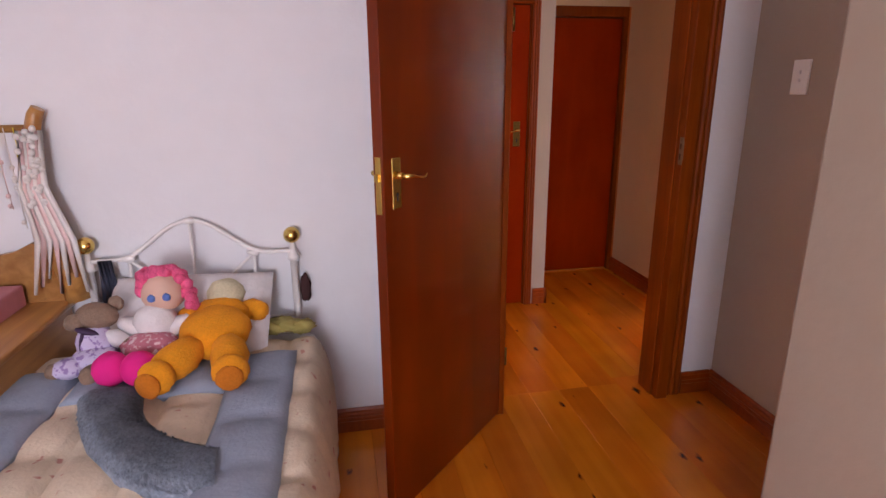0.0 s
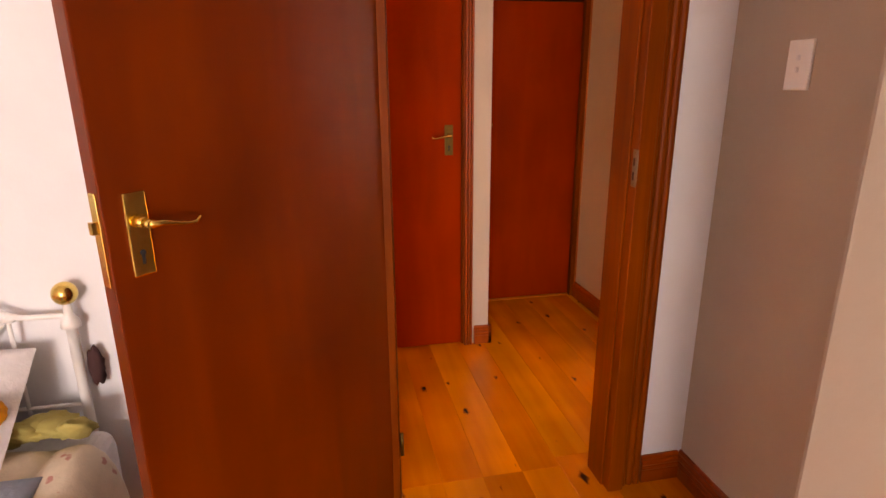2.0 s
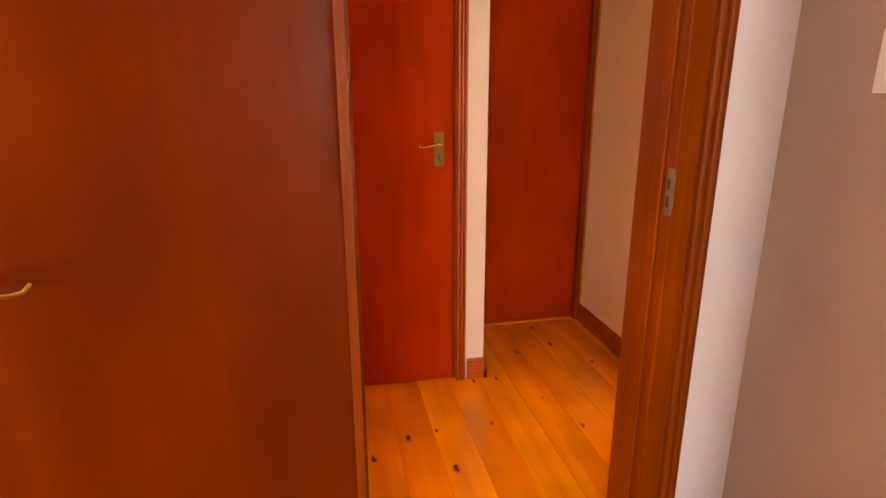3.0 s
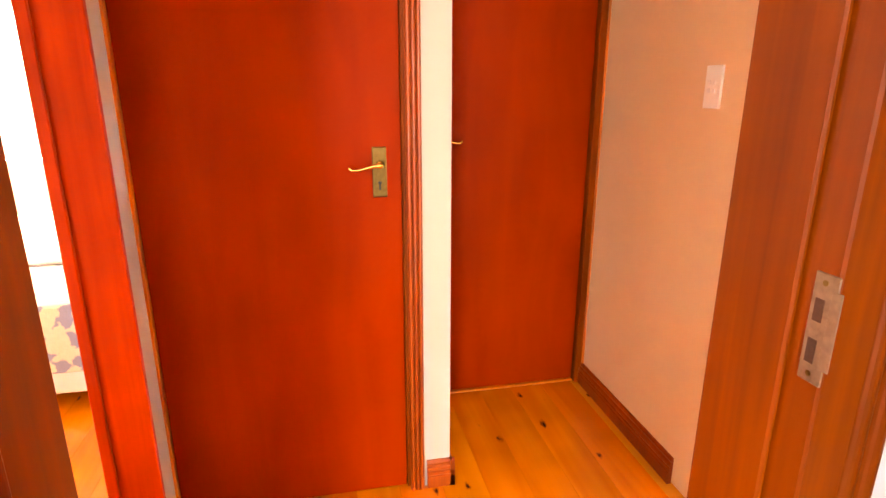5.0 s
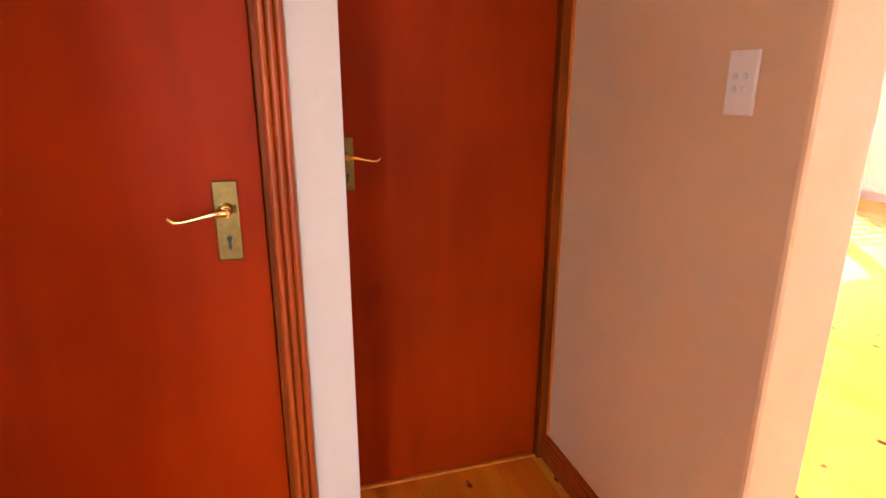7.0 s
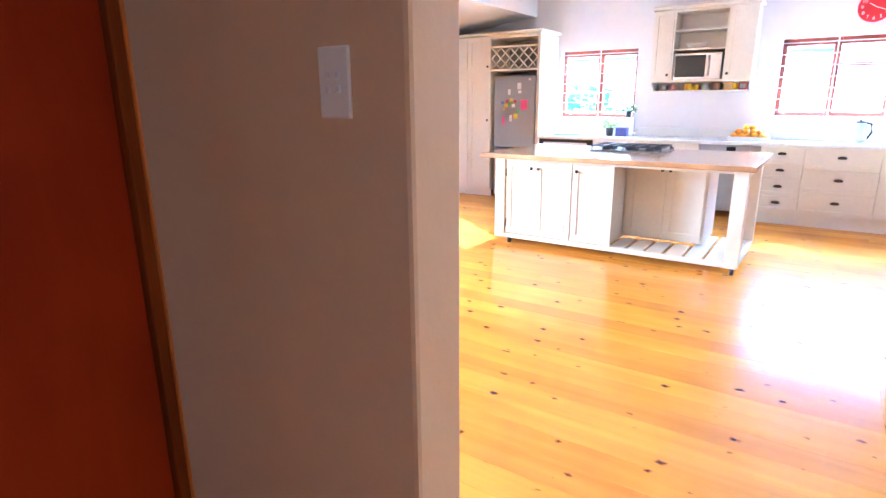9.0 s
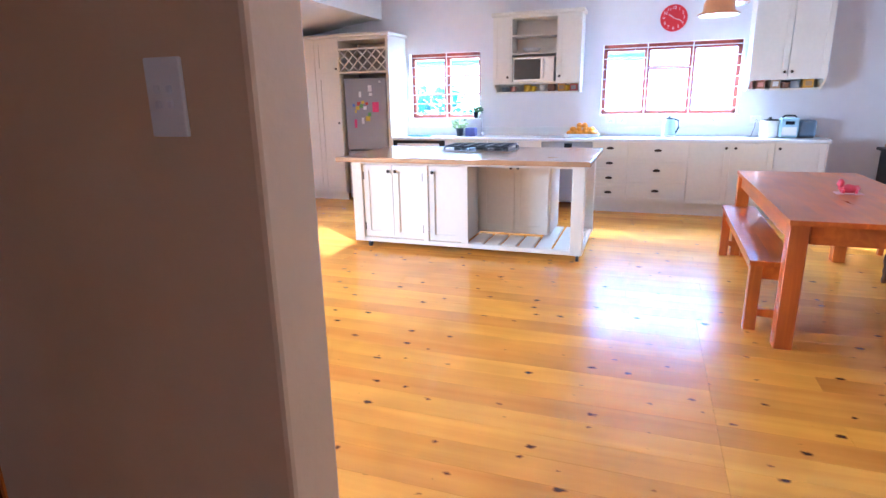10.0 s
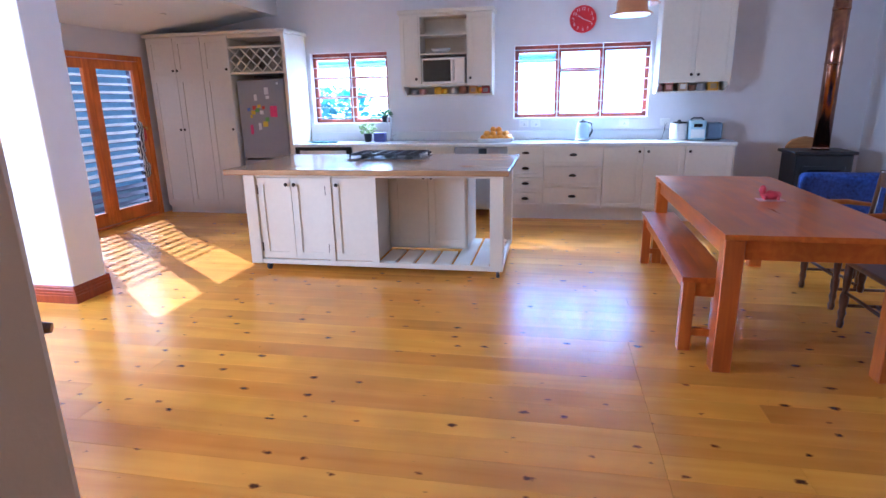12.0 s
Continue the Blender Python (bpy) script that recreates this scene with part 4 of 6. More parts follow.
for x, y in ((6.24, 5.17), (6.24, 3.06), (7.21, 5.17), (7.21, 3.06)):
    cs = part("caster", tube(bmesh.new(), [(x, y - 0.012, 0.032), (x, y + 0.012, 0.032)], 0.032, 16), material("rubber_caster", (0.05, 0.05, 0.055), 0.5) if x == 6.24 and y == 5.17 else bpy.data.materials["rubber_caster"], isl, "small rubber caster wheel")
    part("caster_fork", box(x - 0.014, x + 0.014, y - 0.018, y + 0.018, 0.05, 0.068, 0.002), STEEL, cs)
HOB_STEEL = material("dark_hob_steel", (0.22, 0.23, 0.25), 0.25, 1.0, var=0.1, scale=30)
hob = thing("gas_hob", (7.0, 4.2, 0.93), "steel five-burner gas hob set in the island top", "hob")
part("plate", box(6.86, 7.36, 3.85, 4.60, 0.931, 0.942, 0.004), HOB_STEEL, hob)
for x, y, r in ((6.98, 4.0, 0.05), (7.22, 4.0, 0.04), (7.1, 4.22, 0.06), (6.98, 4.45, 0.04), (7.22, 4.45, 0.05)):
    part("burner", lathe([(r, 0), (r, 0.015), (r * 0.7, 0.018), (r * 0.7, 0.026), (0.01, 0.028)], (x, y, 0.942), 16), BLACK, hob)
for y0, y1 in ((3.88, 4.10), (4.12, 4.33), (4.35, 4.57)):
    grid = part("pan_grid", box(6.90, 7.33, (y0 + y1) / 2 - 0.007, (y0 + y1) / 2 + 0.007, 0.972, 0.986, 0.002), BLACK, hob, "black iron pan grid")
    for y in (y0, y1):
        part("grid_bar", box(6.90, 7.33, y - 0.007, y + 0.007, 0.972, 0.986, 0.002), BLACK, grid)
    for x in (6.90, 7.0, 7.11, 7.22, 7.33):
        part("grid_bar", box(x - 0.007, x + 0.007, y0, y1, 0.9725, 0.9855), BLACK, grid)
    for x in (6.90, 7.33):
        for y in (y0, y1):
            part("grid_foot", box(x - 0.008, x + 0.008, y - 0.008, y + 0.008, 0.942, 0.9725), BLACK, grid)

# ---- dining end ----
tab = thing("dining_table", (5.9, 1.23, 0), "long red-brown varnished timber dining table", "table")
TX0, TX1, TY0, TY1 = 4.70, 6.95, 0.80, 1.73
nb = 5
for i in range(nb):
    a = TY0 + i * (TY1 - TY0) / nb
    part("top_board", box(TX0, TX1, a, a + (TY1 - TY0) / nb, 0.755, 0.785), TABLE_WOOD, tab)
for x in (TX0 + 0.006, TX1 - 0.106):
    for y in (TY0 + 0.006, TY1 - 0.106):
        part("leg", box(x, x + 0.1, y, y + 0.1, 0, 0.755, 0.004), TABLE_LEG, tab)
part("apron", box(TX0 + 0.03, TX0 + 0.055, TY0 + 0.115, TY1 - 0.115, 0.645, 0.755, 0.002), TABLE_WOOD, tab)
part("apron", box(TX1 - 0.055, TX1 - 0.03, TY0 + 0.115, TY1 - 0.115, 0.645, 0.755, 0.002), TABLE_WOOD, tab)
part("apron", box(TX0 + 0.115, TX1 - 0.115, TY1 - 0.055, TY1 - 0.03, 0.645, 0.755, 0.002), TABLE_WOOD, tab)
part("apron", box(TX0 + 0.115, TX1 - 0.115, TY0 + 0.03, TY0 + 0.055, 0.645, 0.755, 0.002), TABLE_WOOD, tab)

ben = thing("bench", (5.95, 1.75, 0), "red-brown varnished timber bench tucked under the table", "bench")
for i in range(2):
    a = 1.575 + i * 0.135
    part("seat_board", box(4.96, 6.90, a, a + 0.135, 0.437, 0.467), TABLE_WOOD, ben)
for x in (4.975, 6.82):
    for y in (1.59, 1.765):
        part("leg", box(x, x + 0.07, y, y + 0.07, 0, 0.437, 0.003), TABLE_LEG, ben)
    part("stretcher", box(x + 0.02, x + 0.05, 1.66, 1.765, 0.09, 0.14, 0.002), TABLE_LEG, ben)
part("apron", box(5.045, 6.82, 1.785, 1.81, 0.345, 0.437, 0.002), TABLE_WOOD, ben)
part("apron", box(5.045, 6.82, 1.60, 1.625, 0.345, 0.437, 0.002), TABLE_WOOD, ben)
part("end_rail", box(4.985, 5.01, 1.66, 1.765, 0.345, 0.437, 0.002), TABLE_WOOD, ben)
part("end_rail", box(6.85, 6.875, 1.66, 1.765, 0.345, 0.437, 0.002), TABLE_WOOD, ben)

tab.rotation_euler.z = radians(-0.5)
ben.rotation_euler.z = radians(-1.4)


def turned_leg(x, y, h):
    return lathe([(0.016, 0), (0.022, 0.03), (0.016, 0.06), (0.024, 0.10), (0.018, 0.13), (0.026, 0.17), (0.026, 0.22), (0.016, 0.25), (0.022, 0.30), (0.024, 0.34), (0.024, h)], (x, y, 0), 12)


ch = thing("dining_chair", (0, 0, 0), "dark-stained carver chair with turned legs, pushed under the table", "chair", "chairs at the table")
for x in (-0.24, 0.24):
    part("front_leg", turned_leg(x, 0.19, 0.43), DARK_WOOD, ch)
    part("back_leg", tube(bmesh.new(), [(x, -0.2, 0), (x, -0.2, 0.45), (x, -0.24, 0.92)], [0.02, 0.02, 0.016], 8), DARK_WOOD, ch)
    part("arm", tube(bmesh.new(), [(x * 1.05, -0.22, 0.66), (x * 1.12, -0.05, 0.68), (x * 1.15, 0.15, 0.67)], [0.014, 0.02, 0.024], 8), TABLE_LEG, ch)
    part("arm_post", turned_leg(x * 1.08, 0.1, 0.43), DARK_WOOD, ch).location = (0, 0, 0.24)
    part("side_stretcher", tube(bmesh.new(), [(x, 0.19, 0.15), (x, -0.2, 0.15)], 0.011, 8), DARK_WOOD, ch)
part("cross_stretcher", tube(bmesh.new(), [(-0.24, 0.0, 0.15), (0.24, 0.0, 0.15)], 0.011, 8), DARK_WOOD, ch)
part("front_stretcher", tube(bmesh.new(), [(-0.24, 0.19, 0.24), (0.24, 0.19, 0.24)], 0.011, 8), DARK_WOOD, ch)
part("seat", box(-0.275, 0.275, -0.22, 0.225, 0.43, 0.465, 0.012, 2), DARK_WOOD, ch)
part("top_rail", box(-0.26, 0.26, -0.255, -0.225, 0.80, 0.92, 0.012, 2), DARK_WOOD, ch)
for x in (-0.11, 0, 0.11):
    part("splat", box(x - 0.025, x + 0.025, -0.242, -0.222, 0.46, 0.81, 0.004), DARK_WOOD, ch)
ch.matrix_basis = pose(5.25, 0.57, 0)
copy_thing(ch, pose(6.07, 0.485, 0, 0, 0, 1))

BLUE = material("blue_patterned_throw", (0.03, 0.07, 0.32), 0.9, var=0.85, scale=9, bump=0.5, bump_scale=40, tint=(0.02, 0.05, 0.22))
pad = box(5.84, 6.30, 0.29, 0.70, 0.466, 0.515, 0.02, 3)
tagged(part("seat_cushion", pad, BLUE), "blue patterned cushion on the carver chair's seat", "cushion")
so = thing("easy_chair", (7.4, -0.1, 0), "low wooden settee with a blue patterned throw over its back", "settee")
bm = box(7.15, 7.30, -0.84, 0.44, 0.40, 0.785, 0.05, 3)
bmesh.ops.subdivide_edges(bm, edges=bm.edges[:], cuts=5, use_grid_fill=True)
for v in bm.verts:
    v.co.x += 0.014 * noise.noise(Vector((3, v.co.y * 7, v.co.z * 2)))
    v.co.z += 0.012 * noise.noise(Vector((9, v.co.y * 5, 1)))
for f in bm.faces:
    f.smooth = True
part("throw", bm, BLUE, so, "blue patterned cotton throw")
part("seat_cushion", box(7.25, 7.85, -0.85, 0.42, 0.32, 0.46, 0.04, 3), BLUE, so)
for x in (7.2, 7.8):
    for y in (-0.85, 0.40):
        part("leg", box(x, x + 0.045, y, y + 0.045, 0, 0.58 if x > 7.5 else 0.62, 0.004), TABLE_LEG, so)
part("seat_rail", box(7.2, 7.84, 0.405, 0.44, 0.25, 0.33, 0.004), TABLE_LEG, so)
part("back_rail", box(7.205, 7.24, -0.81, 0.40, 0.25, 0.33, 0.004), TABLE_LEG, so)
part("front_rail", box(7.80, 7.835, -0.81, 0.40, 0.25, 0.33, 0.004), TABLE_LEG, so)
for y in (-0.87, 0.39):
    part("armrest", box(7.16, 7.88, y, y + 0.07, 0.58, 0.61, 0.008, 2), TABLE_LEG, so)

stv = thing("wood_stove", (8.6, -0.25, 0), "black cast-iron wood stove standing in the corner", "stove")
part("body", box(8.42, 8.86, -0.53, 0.03, 0.12, 0.82, 0.012, 2), BLACK, stv)
part("top_plate", box(8.39, 8.89, -0.56, 0.065, 0.82, 0.855, 0.008, 2), BLACK, stv)
part("door", box(8.405, 8.421, -0.46, -0.04, 0.28, 0.70, 0.006), BLACK, stv)
part("door_glass", box(8.40, 8.406, -0.41, -0.09, 0.34, 0.66), BLACK_GLASS, stv, "sooty glass")
for x in (8.44, 8.80):
    for y in (-0.50, -0.04):
        part("foot", box(x, x + 0.04, y, y + 0.04, 0, 0.12, 0.004), BLACK, stv)
part("flue", tube(bmesh.new(), [(8.66, -0.29, 0.855), (8.66, -0.29, 2.9)], 0.082, 24), FLUE, stv, "heat-tinted copper-brown flue pipe")
for z in (0.857, 1.75, 2.3):
    part("flue_collar", tube(bmesh.new(), [(8.66, -0.29, z), (8.66, -0.29, z + 0.03)], 0.087, 24), FLUE, stv)
rk = bmesh.new()
for y in (-0.42, -0.10):
    tube(rk, [(9.02, y, 0.0), (9.02, y, 0.86)], 0.02, 8)
bx(rk, 9.01, 9.03, -0.46, -0.06, 0.55, 0.86)
blob(rk, (9.02, -0.26, 0.86), (0.012, 0.20, 0.115), rough=0.1)
tagged(part("pine_chair_back", rk, CHEST_WOOD), "pale pine board with a curved top behind the stove", "board")


# ---- bedroom ----
area(0, 0)


def cloth(name, color, second=None, scale=30.0, spots=0.0, rough=0.9):
    m = material(name, color, rough, var=0.1, scale=8, bump=0.6, bump_scale=90)
    if second:
        n, l = m.node_tree.nodes, m.node_tree.links
        b = n["Principled BSDF"]
        old = b.inputs["Base Color"].links[0].from_socket
        tc, vo = n.new("ShaderNodeTexCoord"), n.new("ShaderNodeTexNoise")
        vo.inputs["Scale"].default_value, vo.inputs["Detail"].default_value = scale, 2
        l.new(tc.outputs["Object"], vo.inputs["Vector"])
        mr, mix = n.new("ShaderNodeMapRange"), n.new("ShaderNodeMix")
        mr.inputs["From Min"].default_value, mr.inputs["From Max"].default_value = spots, spots + 0.05
        mix.data_type = "RGBA"
        mix.inputs["B"].default_value = (*second, 1)
        l.new(vo.outputs["Fac"], mr.inputs["Value"])
        l.new(mr.outputs[0], mix.inputs["Factor"])
        l.new(old, mix.inputs["A"])
        l.new(mix.outputs["Result"], b.inputs["Base Color"])
    return m


FLORAL = cloth("cream_floral_quilt", (0.66, 0.53, 0.40), (0.52, 0.22, 0.18), 22, 0.66)
GREYBLUE = cloth("grey_blue_cotton", (0.27, 0.32, 0.40))
FUR = material("grey_fur", (0.20, 0.24, 0.29), 0.95, var=0.55, scale=25, bump=1.0, bump_scale=120)
LINEN = cloth("white_linen", (0.72, 0.68, 0.68))

bed = thing("bed", (-0.9, 1.1, 0), "white iron single bed with brass balls and padded quilt", "bed")
for x in (-1.275, -0.512):
    part("post", lathe([(0.016, 0), (0.014, 0.5), (0.015, 0.86), (0.026, 0.865), (0.024, 0.885), (0.012, 0.9), (0.01, 0.94)], (x, 2.085, 0), 12), IVORY, bed)
    part("brass_ball", blob(bmesh.new(), (x, 2.085, 0.965), (0.033, 0.033, 0.033), seg=20, rows=14), BRASS, bed, "polished brass ball")
    part("foot_post", lathe([(0.016, 0), (0.014, 0.3), (0.015, 0.5), (0.022, 0.52), (0.01, 0.54)], (x, 0.16, 0), 12), IVORY, bed)
bm = bmesh.new()
pts = []
for i in range(25):
    k = i / 24
    x = -1.275 + 0.763 * k
    u = abs(k - 0.5) * 2
    z = 0.90 if u > 0.72 else 0.90 + 0.145 * (0.5 + 0.5 * math.cos(math.pi * u / 0.72)) ** 0.9
    pts.append((x, 2.085, z))
tube(bm, pts, 0.0085, 8)
part("headboard_hoop", bm, IVORY, bed)
for x0, z0, x1, z1 in ((-1.13, 0.90, -1.13, 0.55), (-0.665, 0.90, -0.665, 0.55), (-0.665, 0.90, -0.86, 0.72), (-1.13, 0.90, -0.94, 0.72), (-0.895, 1.04, -0.895, 0.55), (-1.275, 0.62, -0.512, 0.62)):
    part("headboard_rod", tube(bmesh.new(), [(x0, 2.085, z0), (x1, 2.085, z1)], 0.006, 8), IVORY, bed)
for x, z in ((-1.13, 0.902), (-0.665, 0.902), (-0.893, 1.043)):
    part("cast_collar", blob(bmesh.new(), (x, 2.085, z), (0.026, 0.014, 0.013), rough=0.2), IVORY, bed)
part("side_rail", box(-0.53, -0.50, 0.17, 2.07, 0.24, 0.30, 0.004), IVORY, bed)
part("side_rail", box(-1.29, -1.26, 0.17, 2.07, 0.24, 0.30, 0.004), IVORY, bed)
part("mattress", box(-1.38, -0.43, 0.2, 2.06, 0.30, 0.56, 0.05, 4), LINEN, bed)


def padded(x0, x1, y0, y1, z, puff, nx, ny, drop_right=0.0, seed=0.0, tufts=None):
    """A quilted sheet with a soft uneven top; drop_right lets its right border hang."""
    bm = bmesh.new()
    g = []
    for j in range(ny + 1):
        r = []
        for i in range(nx + 1):
            u, v = i / nx, j / ny
            x, y = x0 + (x1 - x0) * u, y0 + (y1 - y0) * v
            h = z + puff * (abs(math.sin(math.pi * u * (tufts[0] if tufts else 1))) * abs(math.sin(math.pi * v * (tufts[1] if tufts else 1)))) ** 0.4
            h += 0.008 * noise.noise(Vector((x * 7, y * 7, seed)))
            if drop_right:
                e = (x - (x1 - 0.10)) / 0.10
                if e > 0:
                    x = x1 - 0.10 + 0.085 * math.sin(min(e, 1) * math.pi / 2) + 0.012 * noise.noise(Vector((y * 14, 3, seed)))
                    h -= drop_right * e ** 2.0
            r.append(bm.verts.new((x, y, h)))
        g.append(r)
    for j in range(ny):
        for i in range(nx):
            f = bm.faces.new((g[j][i], g[j][i + 1], g[j + 1][i + 1], g[j + 1][i]))
            f.smooth = True
    edge = bmesh.ops.extrude_face_region(bm, geom=bm.faces[:])
    for v in [q for q in edge["geom"] if isinstance(q, bmesh.types.BMVert)]:
        v.co.z -= 0.02
    return bm


quilt = thing("quilt", (-0.9, 1.1, 0.56), "cream floral padded quilt with grey-blue borders on the bed", "quilt")
part("cover", padded(-1.44, -0.36, 0.18, 1.93, 0.575, 0.035, 60, 70, 0.34, 1.0, (6, 8)), FLORAL, quilt)
part("border_right", padded(-0.71, -0.50, 0.2, 1.77, 0.605, 0.03, 12, 60, 0, 2.0, (1, 7)), GREYBLUE, quilt, "grey-blue padded border")
part("border_top", padded(-1.20, -0.715, 1.53, 1.75, 0.605, 0.028, 30, 12, 0, 3.0, (3, 1)), GREYBLUE, quilt, "grey-blue padded border")
part("border_left", padded(-1.43, -1.205, 0.2, 1.75, 0.605, 0.03, 12, 60, 0, 4.0, (1, 6)), GREYBLUE, quilt, "grey-blue padded border")
bm = bmesh.new()
rng = random.Random(3)


def bend(p0, p1, p2, k):
    """A point on a bow from p0 to p2, drawn towards p1."""
    return Vector([(1 - k) ** 2 * a + 2 * k * (1 - k) * b + k * k * c for a, b, c in zip(p0, p1, p2)])


def fur_point(k, s):
    """k along the strip, s across it."""
    p = bend((-1.15, 1.545), (-0.992, 1.063), (-0.645, 1.0), k).lerp(bend((-0.955, 1.53), (-0.924, 1.311), (-0.667, 1.188), k), s)
    return Vector((p.x, p.y, 0.606 + 0.036 * (1 - (2 * s - 1) ** 4)))


rows_f = [[bm.verts.new(fur_point(i / 30, j / 10)) for j in range(11)] for i in range(31)]
for i in range(30):
    for j in range(10):
        bm.faces.new((rows_f[i][j], rows_f[i + 1][j], rows_f[i + 1][j + 1], rows_f[i][j + 1])).smooth = True
low = [[bm.verts.new(v.co - Vector((0, 0, 0.02))) for v in (r[0], r[-1])] for r in rows_f]
for i in range(30):
    bm.faces.new((rows_f[i][0], low[i][0], low[i + 1][0], rows_f[i + 1][0]))
    bm.faces.new((rows_f[i][-1], rows_f[i + 1][-1], low[i + 1][1], low[i][1]))
for i in range(2600):
    k, s = rng.random(), rng.uniform(0.03, 0.97)
    p = fur_point(k, s) + Vector((0, 0, 0.002))
    q = fur_point(min(1, k + rng.uniform(0.01, 0.04)), max(0, s - rng.uniform(0.08, 0.2))) + Vector((rng.uniform(-0.006, 0.006), rng.uniform(-0.006, 0.006), rng.uniform(0.004, 0.012)))
    w = (q - p).cross(Vector((0, 0, 1))).normalized() * 0.0028
    bm.faces.new([bm.verts.new(v) for v in (p - w, p + w, q)])
tagged(part("fur_scarf", bm, FUR), "dark grey shaggy fur strip lying across the quilt", "scarf")

pil = bmesh.new()
bmesh.ops.create_grid(pil, x_segments=24, y_segments=16, size=0.5)
for v in pil.verts:
    u, w = v.co.x * 2, v.co.y * 2
    th = 0.075 * max(0.0, (1 - u ** 4) * (1 - w ** 4)) ** 0.6
    v.co = Vector((v.co.x * 0.60, v.co.y * 0.36, th + 0.006 * noise.noise(Vector((u * 3, w * 3, 2)))))
top = pil.faces[:]
dup = bmesh.ops.duplicate(pil, geom=top)
for v in [q for q in dup["geom"] if isinstance(q, bmesh.types.BMVert)]:
    v.co.z *= -0.6
for f in pil.faces:
    f.smooth = True
bmesh.ops.transform(pil, matrix=pose(-0.90, 1.935, 0.705, 42, 0, -4), verts=pil.verts)
tagged(part("pillow", pil, LINEN), "white pillow leaning against the headboard", "pillow")


def soft_toy(name, lumps, mats, label):
    """A stuffed toy as one plain mesh: lumps of (place, size, turn, material)."""
    bm = bmesh.new()
    for at, size, turn, k in lumps:
        before = set(bm.faces)
        blob(bm, at, size, turn, seg=16, rows=12, rough=0.1, freq=3)
        for f in bm.faces:
            if f not in before:
                f.material_index = k
    ob = part(name, bm, mats[0])
    for m in mats[1:]:
        ob.data.materials.append(m)
    return tagged(ob, label, "soft toy", "soft toys on the bed")


ORANGE = material("orange_plush", (0.82, 0.28, 0.012), 0.95, var=0.15, scale=30, bump=0.9, bump_scale=160)
ORANGE_DARK = material("dark_orange_plush", (0.58, 0.15, 0.008), 0.95, var=0.15, scale=30, bump=0.9, bump_scale=160)
CREAM_PLUSH = material("cream_plush", (0.62, 0.54, 0.36), 0.95, var=0.15, scale=30, bump=0.9, bump_scale=160)
PINK_HAIR = material("pink_yarn", (0.80, 0.10, 0.22), 0.9, var=0.3, scale=40, bump=1.0, bump_scale=120)
HOT_PINK = material("hot_pink_cloth", (0.85, 0.015, 0.22), 0.85, var=0.06)
SKIN_CLOTH = material("peach_cloth", (0.72, 0.44, 0.34), 0.9, var=0.06)
SKIRT = cloth("pink_print_cloth", (0.62, 0.20, 0.26), (0.75, 0.55, 0.58), 60, 0.55)
BROWN_PLUSH = material("brown_plush", (0.27, 0.17, 0.12), 0.95, var=0.2, scale=30, bump=0.9, bump_scale=160)
LILAC = cloth("lilac_print_cloth", (0.55, 0.48, 0.66), (0.3, 0.2, 0.42), 55, 0.55)
EYE = material("blue_felt", (0.08, 0.18, 0.5), 0.8)
soft_toy("orange_toy", [((-0.77, 1.745, 0.715), (0.125, 0.115, 0.075), (20, 0, -12), 0), ((-0.765, 1.84, 0.745), (0.10, 0.06, 0.06), (25, 0, 0), 0), ((-0.655, 1.875, 0.735), (0.06, 0.04, 0.042), (0, 0, -20), 0), ((-0.865, 1.83, 0.735), (0.05, 0.055, 0.05), (0, 0, 30), 0),
    ((-0.70, 1.60, 0.69), (0.062, 0.09, 0.06), (10, 0, 10), 0), ((-0.685, 1.515, 0.675), (0.058, 0.045, 0.055), (0, 0, 8), 0), ((-0.86, 1.60, 0.69), (0.062, 0.095, 0.06), (10, 0, -38), 0), ((-0.905, 1.515, 0.675), (0.06, 0.05, 0.055), (0, 0, -30), 0),
    ((-0.683, 1.478, 0.668), (0.042, 0.018, 0.042), (0, 0, 8), 1), ((-0.92, 1.475, 0.668), (0.045, 0.018, 0.042), (0, 0, -25), 1), ((-0.75, 1.90, 0.80), (0.068, 0.06, 0.055), (15, 0, 0), 2)], [ORANGE, ORANGE_DARK, CREAM_PLUSH], "orange plush toy with cream hood lying on the quilt")
lumps = [((-0.945, 1.83, 0.845), (0.072, 0.062, 0.07), (0, 0, 0), 0), ((-0.968, 1.77, 0.845), (0.014, 0.008, 0.014), (0, 0, 0), 4), ((-0.918, 1.768, 0.847), (0.014, 0.008, 0.014), (0, 0, 0), 4),
    ((-0.975, 1.80, 0.745), (0.075, 0.055, 0.07), (15, 0, 0), 2), ((-1.05, 1.80, 0.735), (0.055, 0.03, 0.03), (0, 30, 0), 2), ((-0.895, 1.79, 0.735), (0.05, 0.03, 0.03), (0, -35, 0), 2), ((-0.985, 1.735, 0.69), (0.095, 0.07, 0.038), (10, 0, 0), 3),
    ((-0.99, 1.762, 0.745), (0.014, 0.006, 0.014), (0, 0, 0), 1),
    ((-1.03, 1.67, 0.665), (0.024, 0.06, 0.024), (0, 0, -15), 0), ((-0.97, 1.665, 0.665), (0.024, 0.06, 0.024), (0, 0, -8), 0), ((-1.062, 1.60, 0.678), (0.056, 0.055, 0.056), (0, 0, 0), 5), ((-0.975, 1.585, 0.678), (0.056, 0.055, 0.056), (0, 0, 0), 5)]
rng = random.Random(12)
